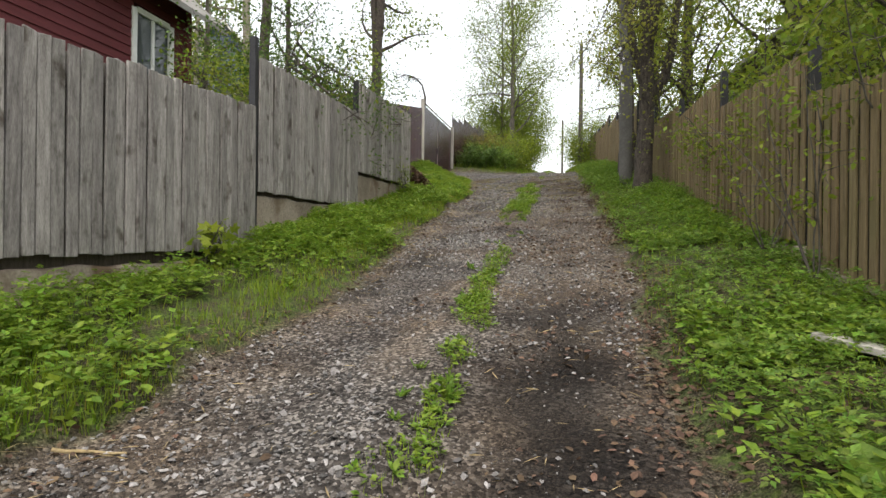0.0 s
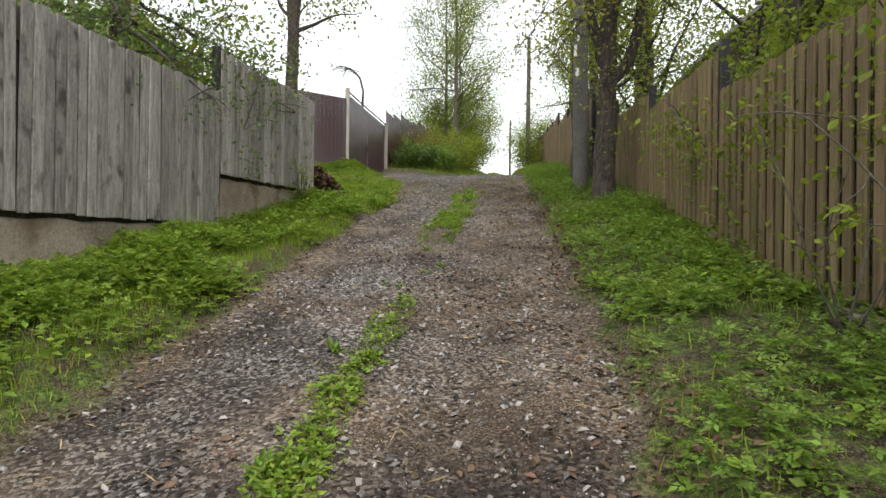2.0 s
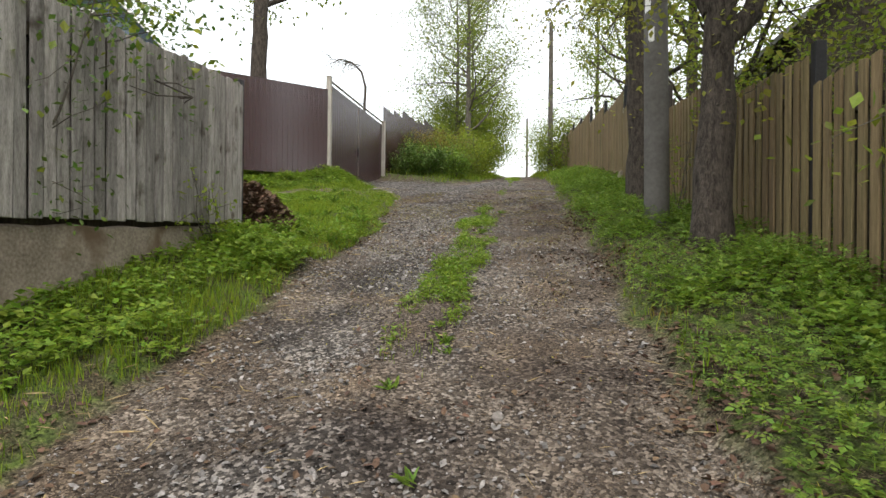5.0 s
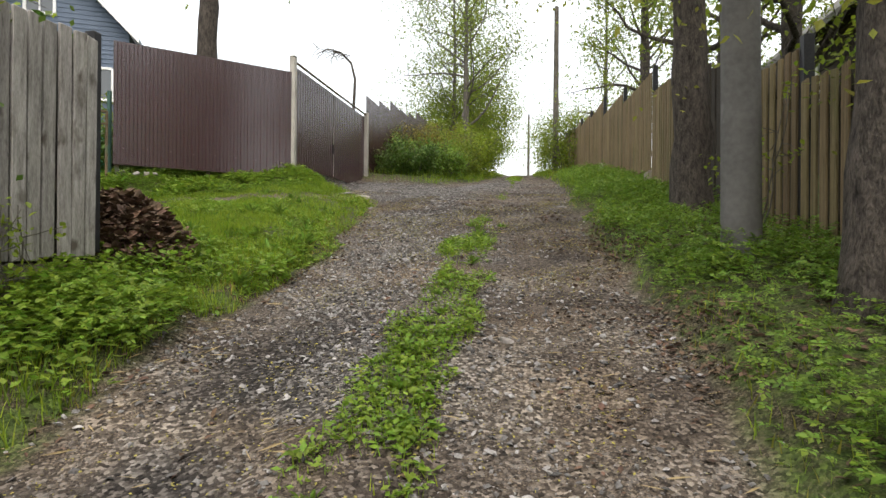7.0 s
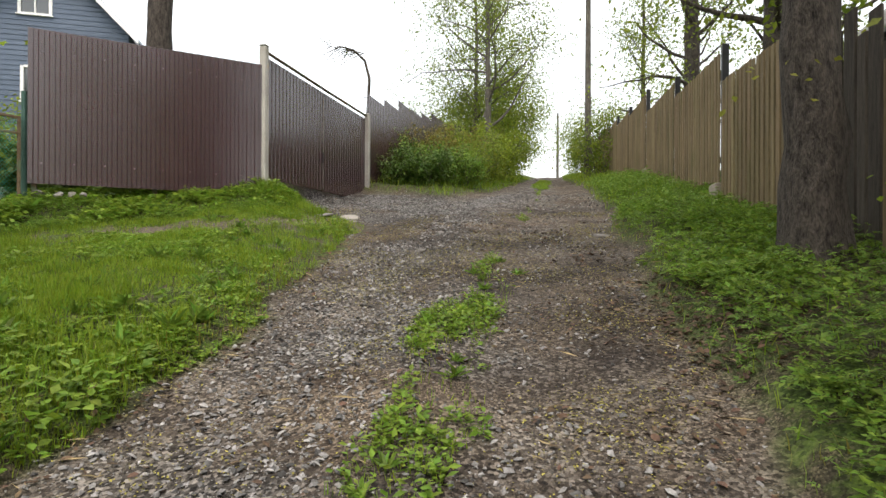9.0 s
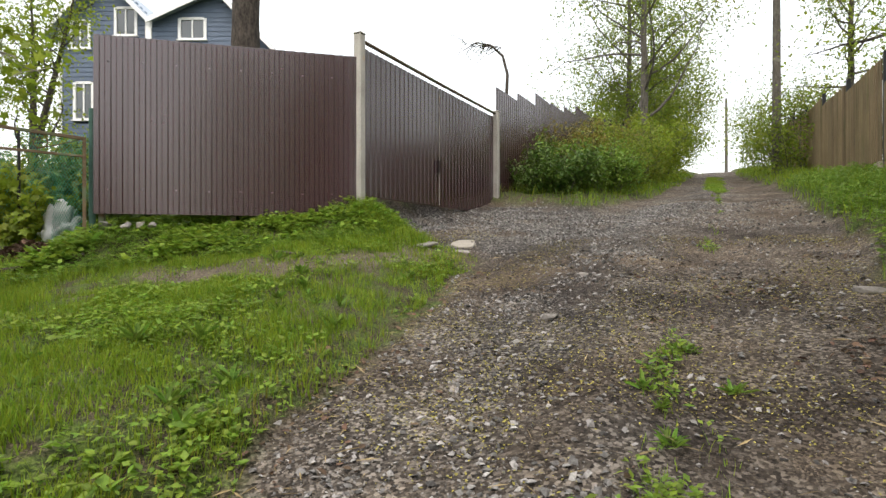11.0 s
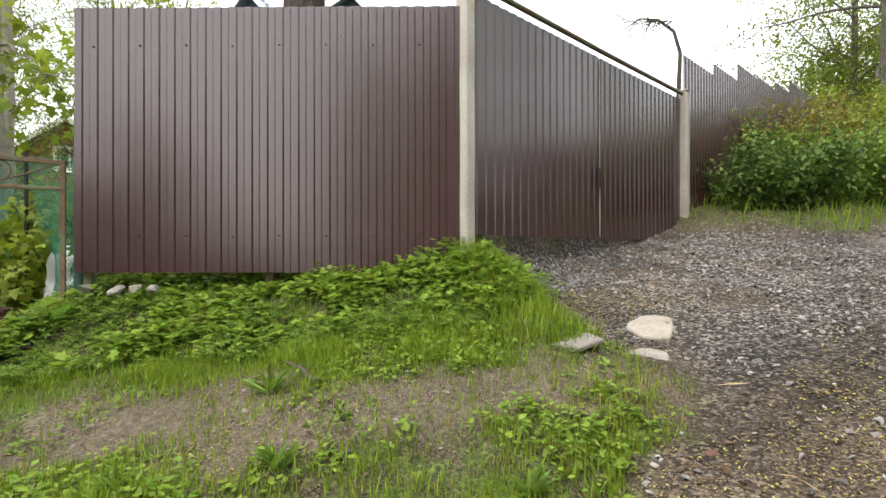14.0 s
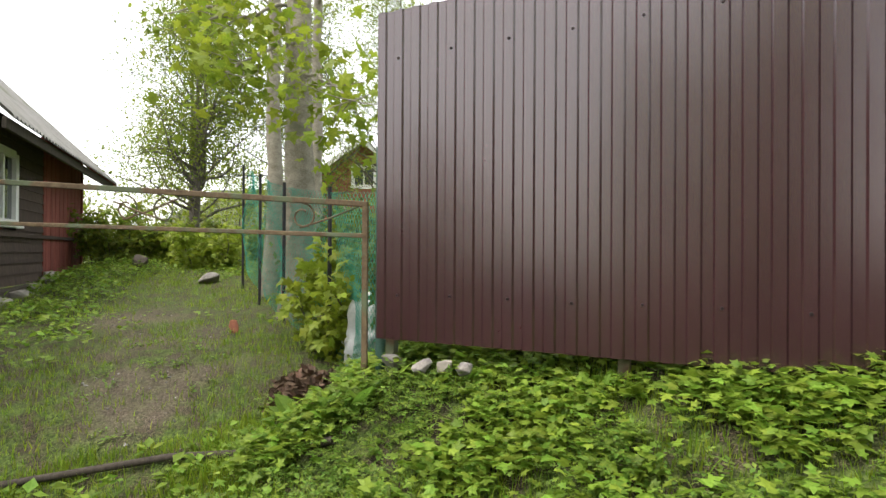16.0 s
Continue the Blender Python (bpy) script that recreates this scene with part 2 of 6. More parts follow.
def ground_material():
    """Lane gravel and dirt, mossy soil under the plants, mixed by the plan's own zones."""
    m = bpy.data.materials.new("lane_ground")
    m.use_nodes = True
    nt = m.node_tree
    N, L = nt.nodes, nt.links
    b = N["Principled BSDF"]
    b.inputs["Roughness"].default_value = 0.95
    b.inputs["Specular IOR Level"].default_value = 0.2
    tc = N.new("ShaderNodeTexCoord")

    def tex(scale, detail=5):
        n = N.new("ShaderNodeTexNoise"); n.inputs["Scale"].default_value = scale; n.inputs["Detail"].default_value = detail
        L.new(tc.outputs["Object"], n.inputs["Vector"])
        return n.outputs["Fac"]

    def ramp(fac, *stops):
        r = N.new("ShaderNodeValToRGB")
        for i, (p, c) in enumerate(stops):
            e = r.color_ramp.elements[i] if i < 2 else r.color_ramp.elements.new(p)
            e.position, e.color = p, (*c, 1)
        L.new(fac, r.inputs["Fac"])
        return r.outputs["Color"]

    def mixc(fac, a, c):
        x = N.new("ShaderNodeMix"); x.data_type = "RGBA"
        L.new(fac, x.inputs["Factor"]); L.new(a, x.inputs["A"]); L.new(c, x.inputs["B"])
        return x.outputs["Result"]

    def attr(name):
        a = N.new("ShaderNodeAttribute"); a.attribute_name = name
        return a.outputs["Fac"]

    def cells(scale):
        g = N.new("ShaderNodeTexVoronoi"); g.inputs["Scale"].default_value = scale
        L.new(tc.outputs["Object"], g.inputs["Vector"])
        c = N.new("ShaderNodeSeparateColor"); L.new(g.outputs["Color"], c.inputs[0])
        return g, c.outputs[0]

    grit, gval = cells(60)
    fine, fval = cells(140)
    gravel = ramp(gval, (0.0, (0.018, 0.017, 0.017)), (1.0, (0.34, 0.328, 0.315)), (0.6, (0.085, 0.080, 0.076)))
    earth1 = ramp(fval, (0.0, (0.020, 0.015, 0.012)), (1.0, (0.32, 0.265, 0.205)), (0.62, (0.105, 0.083, 0.064)))
    earth2 = ramp(gval, (0.0, (0.026, 0.020, 0.016)), (1.0, (0.29, 0.24, 0.185)), (0.6, (0.12, 0.096, 0.074)))
    earth = mixc(ramp(tex(6, 6), (0.42, (0, 0, 0)), (0.58, (1, 1, 1))), earth1, earth2)
    tone = ramp(tex(1.7, 6), (0.35, (0.50, 0.46, 0.44)), (0.66, (1.2, 1.16, 1.1)))
    patch = ramp(tex(1.1, 6), (0.36, (0, 0, 0)), (0.56, (1, 1, 1)))
    stony = N.new("ShaderNodeMath"); stony.operation = "MULTIPLY"
    L.new(attr("stony"), stony.inputs[0]); L.new(patch, stony.inputs[1])
    plain = mixc(stony.outputs[0], earth, gravel)
    tint = N.new("ShaderNodeMix"); tint.data_type = "RGBA"; tint.blend_type = "MULTIPLY"; tint.inputs["Factor"].default_value = 1.0
    L.new(plain, tint.inputs["A"]); L.new(tone, tint.inputs["B"])
    road = tint.outputs["Result"]
    cinder = ramp(attr("cinder"), (0.0, (1, 1, 1)), (1.0, (0.22, 0.225, 0.24)))
    dark = N.new("ShaderNodeMix"); dark.data_type = "RGBA"; dark.blend_type = "MULTIPLY"; dark.inputs["Factor"].default_value = 1.0
    L.new(road, dark.inputs["A"]); L.new(cinder, dark.inputs["B"])
    clay = mixc(ramp(tex(11, 7), (0.40, (0, 0, 0)), (0.60, (1, 1, 1))), ramp(fval, (0.0, (0.05, 0.04, 0.029)), (1.0, (0.23, 0.195, 0.145)), (0.6, (0.11, 0.09, 0.066))), ramp(tex(30, 6), (0.35, (0.085, 0.07, 0.05)), (0.66, (0.175, 0.15, 0.112))))
    road = mixc(attr("clay"), dark.outputs["Result"], clay)
    soil = ramp(fval, (0.0, (0.016, 0.014, 0.009)), (1.0, (0.15, 0.128, 0.078)), (0.6, (0.06, 0.052, 0.03)))
    moss = ramp(gval, (0.0, (0.030, 0.045, 0.012)), (1.0, (0.12, 0.17, 0.034)), (0.5, (0.066, 0.10, 0.023)))
    under = mixc(ramp(tex(7, 6), (0.40, (0, 0, 0)), (0.60, (1, 1, 1))), soil, moss)
    col = mixc(attr("lane"), under, road)
    L.new(col, b.inputs["Base Color"])
    hgt = N.new("ShaderNodeMath"); hgt.operation = "MULTIPLY_ADD"; hgt.inputs[1].default_value = -0.6
    L.new(grit.outputs["Distance"], hgt.inputs[0]); L.new(tex(70, 4), hgt.inputs[2])
    bp = N.new("ShaderNodeBump"); bp.inputs["Strength"].default_value = 1.0; bp.inputs["Distance"].default_value = 0.02
    L.new(hgt.outputs[0], bp.inputs["Height"]); L.new(bp.outputs[0], b.inputs["Normal"])
    return m


GROUND_MAT = ground_material()


# ---------------------------------------------------------------- building helpers
def mesh_data(name, V, T, mat, smooth=False):
    V = np.asarray(V, dtype=np.float32).reshape(-1, 3)
    T = np.asarray(T, dtype=np.int32)
    k = T.shape[1]
    me = bpy.data.meshes.new(name)
    me.vertices.add(len(V)); me.vertices.foreach_set("co", V.ravel())
    me.loops.add(T.size); me.loops.foreach_set("vertex_index", T.ravel())
    me.polygons.add(len(T))
    me.polygons.foreach_set("loop_start", np.arange(0, T.size, k, dtype=np.int32))
    me.update(calc_edges=True)
    me.polygons.foreach_set("use_smooth", np.full(len(T), smooth))
    me.materials.append(mat)
    me.validate()
    return me


def thing(name, label, category, at=(0, 0, 0), group="", kind=""):
    e = new(name)
    e.location = at
    return tagged(e, label, category, group, kind)


def place(ob, parent=None, label=""):
    if parent is not None:
        ob.parent = parent
    return tagged(ob, label)


def part(name, bm, mat, parent=None, label="", smooth=False):
    """Link a bmesh as one mesh object under a thing or a part."""
    me = bpy.data.meshes.new(name)
    bmesh.ops.recalc_face_normals(bm, faces=bm.faces)
    for f in bm.faces:
        f.smooth = smooth
    bm.to_mesh(me)
    bm.free()
    me.materials.append(mat)
    return place(new(name, me), parent, label)


def box_into(bm, x0, x1, y0, y1, z0, z1, bevel=0.0, m=None):
    r = bmesh.ops.create_cube(bm, size=1.0, matrix=Matrix.Translation(((x0 + x1) / 2, (y0 + y1) / 2, (z0 + z1) / 2))
                              @ Matrix.Diagonal((x1 - x0, y1 - y0, z1 - z0, 1)))
    vs = r["verts"]
    if bevel:
        es = list({e for v in vs for e in v.link_edges})
        vs = list({v for f in bmesh.ops.bevel(bm, geom=es, offset=bevel, segments=1, affect="EDGES")["faces"] for v in f.verts} | {v for v in vs if v.is_valid})
    if m is not None:
        bmesh.ops.transform(bm, matrix=m, verts=vs)
    return vs


def box(x0, x1, y0, y1, z0, z1, bevel=0.0):
    bm = bmesh.new()
    box_into(bm, x0, x1, y0, y1, z0, z1, bevel)
    return bm


def tube_arrays(points, radii, sides=8, wobble=0.0, rng=None):
    """Rings round a polyline, as vertices and quads."""
    P = np.asarray(points, float)
    n = len(P)
    D = np.gradient(P, axis=0)
    D /= np.linalg.norm(D, axis=1)[:, None] + 1e-9
    ref = np.array([1.0, 0, 0]) if abs(D[0][0]) < 0.8 else np.array([0, 1.0, 0])
    A = np.cross(D, ref); A /= np.linalg.norm(A, axis=1)[:, None] + 1e-9
    B = np.cross(D, A)
    ang = np.linspace(0, 2 * np.pi, sides, endpoint=False)
    R = np.asarray(radii, float)[:, None] * np.ones((n, sides))
    if wobble:
        R = R * (1 + wobble * rng.normal(size=(n, sides)))
    V = P[:, None, :] + R[..., None] * (np.cos(ang)[None, :, None] * A[:, None, :] + np.sin(ang)[None, :, None] * B[:, None, :])
    i = np.arange(n - 1)[:, None] * sides
    j = np.arange(sides)[None, :]
    k = (j + 1) % sides
    Q = np.stack([i + j, i + k, i + sides + k, i + sides + j], -1).reshape(-1, 4)
    return V.reshape(-1, 3), Q


class Pile:
    """Collects pieces of one mesh."""

    def __init__(self):
        self.V, self.F, self.n = [], [], 0

    def add(self, V, F):
        self.V.append(V); self.F.append(np.asarray(F) + self.n); self.n += len(V)

    def make(self, name, mat, parent=None, label="", smooth=True):
        return place(new(name, mesh_data(name, np.concatenate(self.V), np.concatenate(self.F), mat, smooth)), parent, label)


def turns(yaw, pitch, roll):
    """Rotation matrices Rz(yaw) Rx(pitch) Ry(roll), one for each entry."""
    cy, sy, cp, sp, cr, sr = np.cos(yaw), np.sin(yaw), np.cos(pitch), np.sin(pitch), np.cos(roll), np.sin(roll)
    o, l = np.zeros_like(cy), np.ones_like(cy)
    Z = np.stack([cy, -sy, o, sy, cy, o, o, o, l], -1).reshape(-1, 3, 3)
    X = np.stack([l, o, o, o, cp, -sp, o, sp, cp], -1).reshape(-1, 3, 3)
    Y = np.stack([cr, o, sr, o, l, o, -sr, o, cr], -1).reshape(-1, 3, 3)
    return Z @ X @ Y


def strew(tv, tt, P, R, S):
    """Copies of a small template at places P, turned by R, scaled by S (n or n x 3)."""
    tv = np.asarray(tv, float); tt = np.asarray(tt)
    S = np.asarray(S, float)
    if S.ndim == 1:
        S = np.repeat(S[:, None], 3, 1)
    V = np.einsum("nij,nkj->nki", R, tv[None] * S[:, None, :]) + P[:, None, :]
    T = tt[None] + (np.arange(len(P)) * len(tv))[:, None, None]
    return V.reshape(-1, 3), T.reshape(-1, tt.shape[1])


# leaf templates: the stalk at the origin, the blade along +y, unit length
LEAF_V = [(0, 0, 0), (0.30, 0.35, 0.06), (0.22, 0.75, 0.04), (0, 1, -0.06), (-0.22, 0.75, 0.04), (-0.30, 0.35, 0.06), (0, 0.5, -0.03)]
LEAF_T = [(0, 1, 6), (1, 2, 6), (2, 3, 6), (3, 4, 6), (4, 5, 6), (5, 0, 6)]
MAPLE_V = [(0, 0, 0), (0.42, 0.05, 0.03), (0.26, 0.30, 0.0), (0.62, 0.55, -0.05), (0.22, 0.62, 0.02), (0, 1.0, -0.08),
           (-0.22, 0.62, 0.02), (-0.62, 0.55, -0.05), (-0.26, 0.30, 0.0), (-0.42, 0.05, 0.03), (0, 0.35, 0.05)]
MAPLE_T = [(0, 1, 10), (1, 2, 10), (2, 3, 10), (3, 4, 10), (4, 5, 10), (5, 6, 10), (6, 7, 10), (7, 8, 10), (8, 9, 10), (9, 0, 10)]
WEED_V = [(0, 0, 0), (0.34, 0.42, 0.05), (0, 1, -0.06), (-0.34, 0.42, 0.05), (0, 0.45, -0.03)]
WEED_T = [(0, 1, 4), (1, 2, 4), (2, 3, 4), (3, 0, 4)]
TINY_V = [(0, 0, 0), (0.28, 0.5, 0.05), (0, 1, 0), (-0.28, 0.5, 0.05)]
TINY_T = [(0, 1, 2), (0, 2, 3)]
CUT_V, CUT_T = [], []                # a cut leaf: toothed leaflets along one stalk
for _x, _y, _a, _l in ((0, 0.55, 0.0, 0.5), (0, 0.42, 1.05, 0.42), (0, 0.42, -1.05, 0.42), (0, 0.2, 1.35, 0.30), (0, 0.2, -1.35, 0.30)):
    _c, _s, _k = math.cos(_a), math.sin(_a), len(CUT_V)
    for _u, _v, _w in ((0, 0, 0), (0.30, 0.45, 0.05), (0, 1, -0.10), (-0.30, 0.45, 0.05)):
        CUT_V.append((_x + _l * (_u * _c + _v * _s), _y + _l * (_v * _c - _u * _s), _w * _l))
    CUT_T += [(_k, _k + 1, _k + 2), (_k, _k + 2, _k + 3)]
CUT = (CUT_V, CUT_T)
BLADE_V = [(-0.5, 0, 0), (0.5, 0, 0), (-0.38, 0.10, 0.5), (0.38, 0.10, 0.5), (0, 0.38, 1.0)]
BLADE_T = [(0, 1, 3), (0, 3, 2), (2, 3, 4)]
STONE_V = [(0.5, 0.15, 0.05), (0.05, 0.5, 0.1), (-0.5, 0.05, 0.1), (-0.1, -0.45, 0.0), (0.16, 0.1, 0.38), (0.0, 0, -0.3), (-0.2, -0.05, 0.34)]
STONE_T = [(0, 1, 4), (1, 6, 4), (1, 2, 6), (2, 3, 6), (3, 4, 6), (3, 0, 4), (1, 0, 5), (3, 2, 5)]


# ---------------------------------------------------------------- the lie of the land
LANE_Y = (-60, -30, 0, 5, 8.52, 11.29, 15.97, 18, 20, 22, 25, 60, 75, 120, 300, 900)
LANE_Z = (-8.5, -5.0, 0, 0.91, 1.60, 2.20, 3.16, 3.57, 3.95, 4.27, 4.72, 9.5, 10.6, 9.4, 3.0, 1.0)
EDGE_Y = (-10, 2, 5, 9, 11.3, 13.5, 15.2, 16.6, 18.5, 22, 25, 37, 60)
LEFT_X = (-2.1, -2.1, -2.1, -2.4, -2.42, -2.45, -2.8, -3.1, -3.2, -2.9, -2.4, -2.6, -3.2)
RIGHT_X = (0.58, 0.58, 0.57, 0.45, 0.40, 0.32, 0.22, 0.12, 0.12, 0.12, 0.1, -0.5, -1.0)
GREY_X = -3.5                      # the grey fence's line
BF_A, BF_B = (-7.10, 16.09), (-4.96, 18.02)   # the brown sheet fence
GATE_A, GATE_B = (-4.96, 18.08), (-4.90, 22.40)
NOISE = np.random.default_rng(3).random((64, 64))


def soft(v):
    v = np.clip(v, 0, 1)
    return v * v * (3 - 2 * v)


def lumps(x, y, size):
    """Smooth value noise in -1..1."""
    u, v = x / size + 1000.3, y / size + 1000.7
    i, j = np.floor(u).astype(int), np.floor(v).astype(int)
    f, g = soft(u - i), soft(v - j)
    n = lambda a, b: NOISE[a % 64, b % 64]
    return 2 * ((n(i, j) * (1 - f) + n(i + 1, j) * f) * (1 - g) + (n(i, j + 1) * (1 - f) + n(i + 1, j + 1) * f) * g) - 1


def lane_z(y):
    s = 0
    for d in (-1.2, -0.6, 0, 0.6, 1.2):
        s = s + np.interp(y + d, LANE_Y, LANE_Z)
    return s / 5


def left_edge(y):
    return np.interp(y, EDGE_Y, LEFT_X)


def right_edge(y):
    return np.interp(y, EDGE_Y, RIGHT_X)


def right_fence_x(y):
    return 2.0 - 0.035 * (y - 5.4)


def near_segment(x, y, a, b):
    dx, dy = b[0] - a[0], b[1] - a[1]
    t = np.clip(((x - a[0]) * dx + (y - a[1]) * dy) / (dx * dx + dy * dy), 0, 1)
    return np.hypot(x - a[0] - t * dx, y - a[1] - t * dy)


def apron(x, y):
    """1 on the gravelled mouth of the gate."""
    return soft((x + 5.4) / 0.3) * soft((-2.6 - x) / 0.3) * soft((y - 17.5 - 0.25 * (-3.2 - x)) / 0.5) * soft((22.6 - y) / 0.5)


def height(x, y):
    x, y = np.asarray(x, float), np.asarray(y, float)
    z = lane_z(y)
    xl, xr = left_edge(y), right_edge(y)
    mid = xl + (xr - xl) * 0.45
    z = z + 0.035 * np.exp(-((x - mid) / 0.28) ** 2) - 0.02 * np.exp(-((x - mid - 0.75) / 0.3) ** 2) - 0.02 * np.exp(-((x - mid + 0.75) / 0.3) ** 2)
    dl, dr = xl - x, x - xr
    z = z + (0.08 * soft(dl / 0.18) + 0.22 * soft(dl / 1.3)) * (1 - 0.7 * apron(x, y))
    z = z + 0.13 * soft((dr + 0.05) / 0.22) + (0.05 + 0.07 * soft((y - 6) / 3)) * soft((dr - 0.1) / 0.8)
    terrace = soft((GREY_X - 0.05 - x) / 0.12) * soft((11.6 - y) / 0.4)
    z = z + 0.45 * terrace
    yard = 3.50 + 0.10 * (-7 - x) + 0.06 * (y - 15.9)
    w = soft((-6.2 - x) / 2.5) * soft((y - 11.4) / 1.5)
    z = z * (1 - w) + yard * w
    bank = soft(1 - near_segment(x, y, (-7.0, 16.25), (-5.0, 18.2)) / 0.95)
    z = z + 0.30 * bank
    z = z - 0.11 * soft(1 - near_segment(x, y, (-6.3, 16.75), (-5.2, 17.75)) / 0.55)
    behind = soft(((x - BF_A[0]) * -(BF_B[1] - BF_A[1]) + (y - BF_A[1]) * (BF_B[0] - BF_A[0])) / 2.88 / 0.6) * soft((-4.8 - x) / 0.5)
    z = z + 0.25 * behind * (1 - w)
    z = z + 0.05 * np.exp(-((x + 4.55) ** 2 + (y - 17.95) ** 2) / 0.3)
    rough = soft(np.maximum(dl, dr) / 0.5)
    z = z + lumps(x, y, 0.9) * (0.012 + 0.03 * rough) + lumps(x, y, 0.28) * (0.008 + 0.012 * rough) + lumps(x, y, 0.11) * 0.005
    far = soft((np.abs(x) - 12) / 60)
    return z + far * 1.5 * lumps(x, y, 40)


def zat(x, y):
    return float(height(np.array([x]), np.array([y]))[0])


def lane_mask(x, y):
    w = 0.10 * lumps(x, y, 0.35) + 0.12 * lumps(x, y, 1.3)
    m = soft((x - left_edge(y) + w + 0.08) / 0.16) * soft((right_edge(y) - x + w + 0.08) / 0.16)
    return np.maximum(m, apron(x + w, y + w))


def dirt_patch(x, y):
    """Trodden earth in the mouth of the yard path."""
    d = np.minimum(near_segment(x, y, (-3.75, 17.4), (-4.15, 16.2)), near_segment(x, y, (-4.15, 16.2), (-5.2, 15.6))) + 0.22 * lumps(x, y, 0.5) + 0.16 * lumps(x, y, 0.17)
    e = near_segment(x, y, (-8.2, 14.7), (-11.2, 14.3)) * 0.7 + 0.3 * lumps(x, y, 0.6) + 0.2 * lumps(x, y, 0.2)
    return np.maximum(soft((0.58 - d) / 0.45), 0.75 * soft((0.42 - e) / 0.4))


def cinder_patch(x, y):
    """Black cinders filled into the lower wheel tracks."""
    w = 0.25 * lumps(x, y, 0.7) + 0.15 * lumps(x, y, 0.3)
    a = soft((6.2 - y) / 3.0) * np.exp(-((x + 0.05 + w * 0.6) / 0.5) ** 2)
    b = 0.75 * soft((w + 0.05) / 0.2) * np.exp(-((x + 1.7 + w) / 0.3) ** 2) * soft((13 - y) / 3)
    c = 0.3 * soft((lumps(x, y, 1.1) - 0.1) / 0.5) * soft((y - 12) / 2)
    return np.clip(a + b + c, 0, 1)


def strip_mask(x, y):
    """The green ridge between the wheel tracks."""
    mid = np.interp(y, (0, 2, 5, 8, 11, 14, 15.5, 22, 26, 40), (-0.62, -0.66, -0.80, -0.92, -1.0, -1.04, -1.10, -1.0, -1.15, -1.6))
    w = np.interp(y, (0, 2, 3.5, 6, 7.4, 8.2, 9.2, 10, 13.5, 15.0, 16.2, 24, 28, 60), (0.13, 0.16, 0.14, 0.16, 0.05, 0.05, 0.17, 0.26, 0.26, 0.16, 0.02, 0.02, 0.3, 0.4))
    return soft((w - np.abs(x - mid + 0.08 * lumps(x, y, 0.6)) + 0.09 * lumps(x, y, 0.25)) / 0.12)


def spaced(*stretches):
    return np.unique(np.round(np.concatenate([np.arange(a, b, s) for a, b, s in stretches]), 3))


gx = spaced((-900, -100, 60), (-100, -24, 6), (-24, -9, 0.4), (-9, 3.2, 0.09), (3.2, 12, 0.4), (12, 100, 6), (100, 901, 60))
gy = spaced((-600, -60, 60), (-60, -6, 3), (-6, 0.4, 0.25), (0.4, 20, 0.09), (20, 36, 0.16), (36, 84, 0.8), (84, 200, 8), (200, 901, 50))
GXX, GYY = np.meshgrid(gx, gy)
gv = np.stack([GXX, GYY, height(GXX, GYY)], -1).reshape(-1, 3)
ia = (np.arange(len(gy) - 1)[:, None] * len(gx) + np.arange(len(gx) - 1)[None]).ravel()
ground_me = mesh_data("ground", gv, np.stack([ia, ia + 1, ia + 1 + len(gx), ia + len(gx)], -1), GROUND_MAT, True)
for key, val in (("lane", np.maximum(lane_mask(gv[:, 0], gv[:, 1]), dirt_patch(gv[:, 0], gv[:, 1]))),
                 ("stony", np.maximum(soft(lane_mask(gv[:, 0], gv[:, 1]) * 1.0) * (0.45 + 0.55 * np.exp(-((gv[:, 0] - left_edge(gv[:, 1]) - 0.95) / 0.7) ** 2)),
                                      apron(gv[:, 0], gv[:, 1]))),
                 ("clay", dirt_patch(gv[:, 0], gv[:, 1]) * (1 - lane_mask(gv[:, 0], gv[:, 1])) * 0.85),
                 ("cinder", cinder_patch(gv[:, 0], gv[:, 1]))):
    a = ground_me.attributes.new(key, "FLOAT", "POINT")
    a.data.foreach_set("value", np.asarray(val, dtype=np.float32))
ground = tagged(new("ground", ground_me), "sloping gravel lane with earth banks and grassy yards", "ground", kind="structure")


# ---------------------------------------------------------------- fences
def board_mesh(name, w, t, h, mat, pointed=0.0, rng=None):
    """A sawn board, chamfered, with a slightly uneven top; base at the origin, face towards +x, width along y."""
    bm = bmesh.new()
    box_into(bm, -t / 2, t / 2, -w / 2, w / 2, 0, h, 0.003)
    for v in bm.verts:
        if v.co.z > h - 0.01:
            v.co.z += pointed * v.co.y / w
    me = bpy.data.meshes.new(name)
    bm.to_mesh(me); bm.free()
    me.materials.append(mat)
    return me


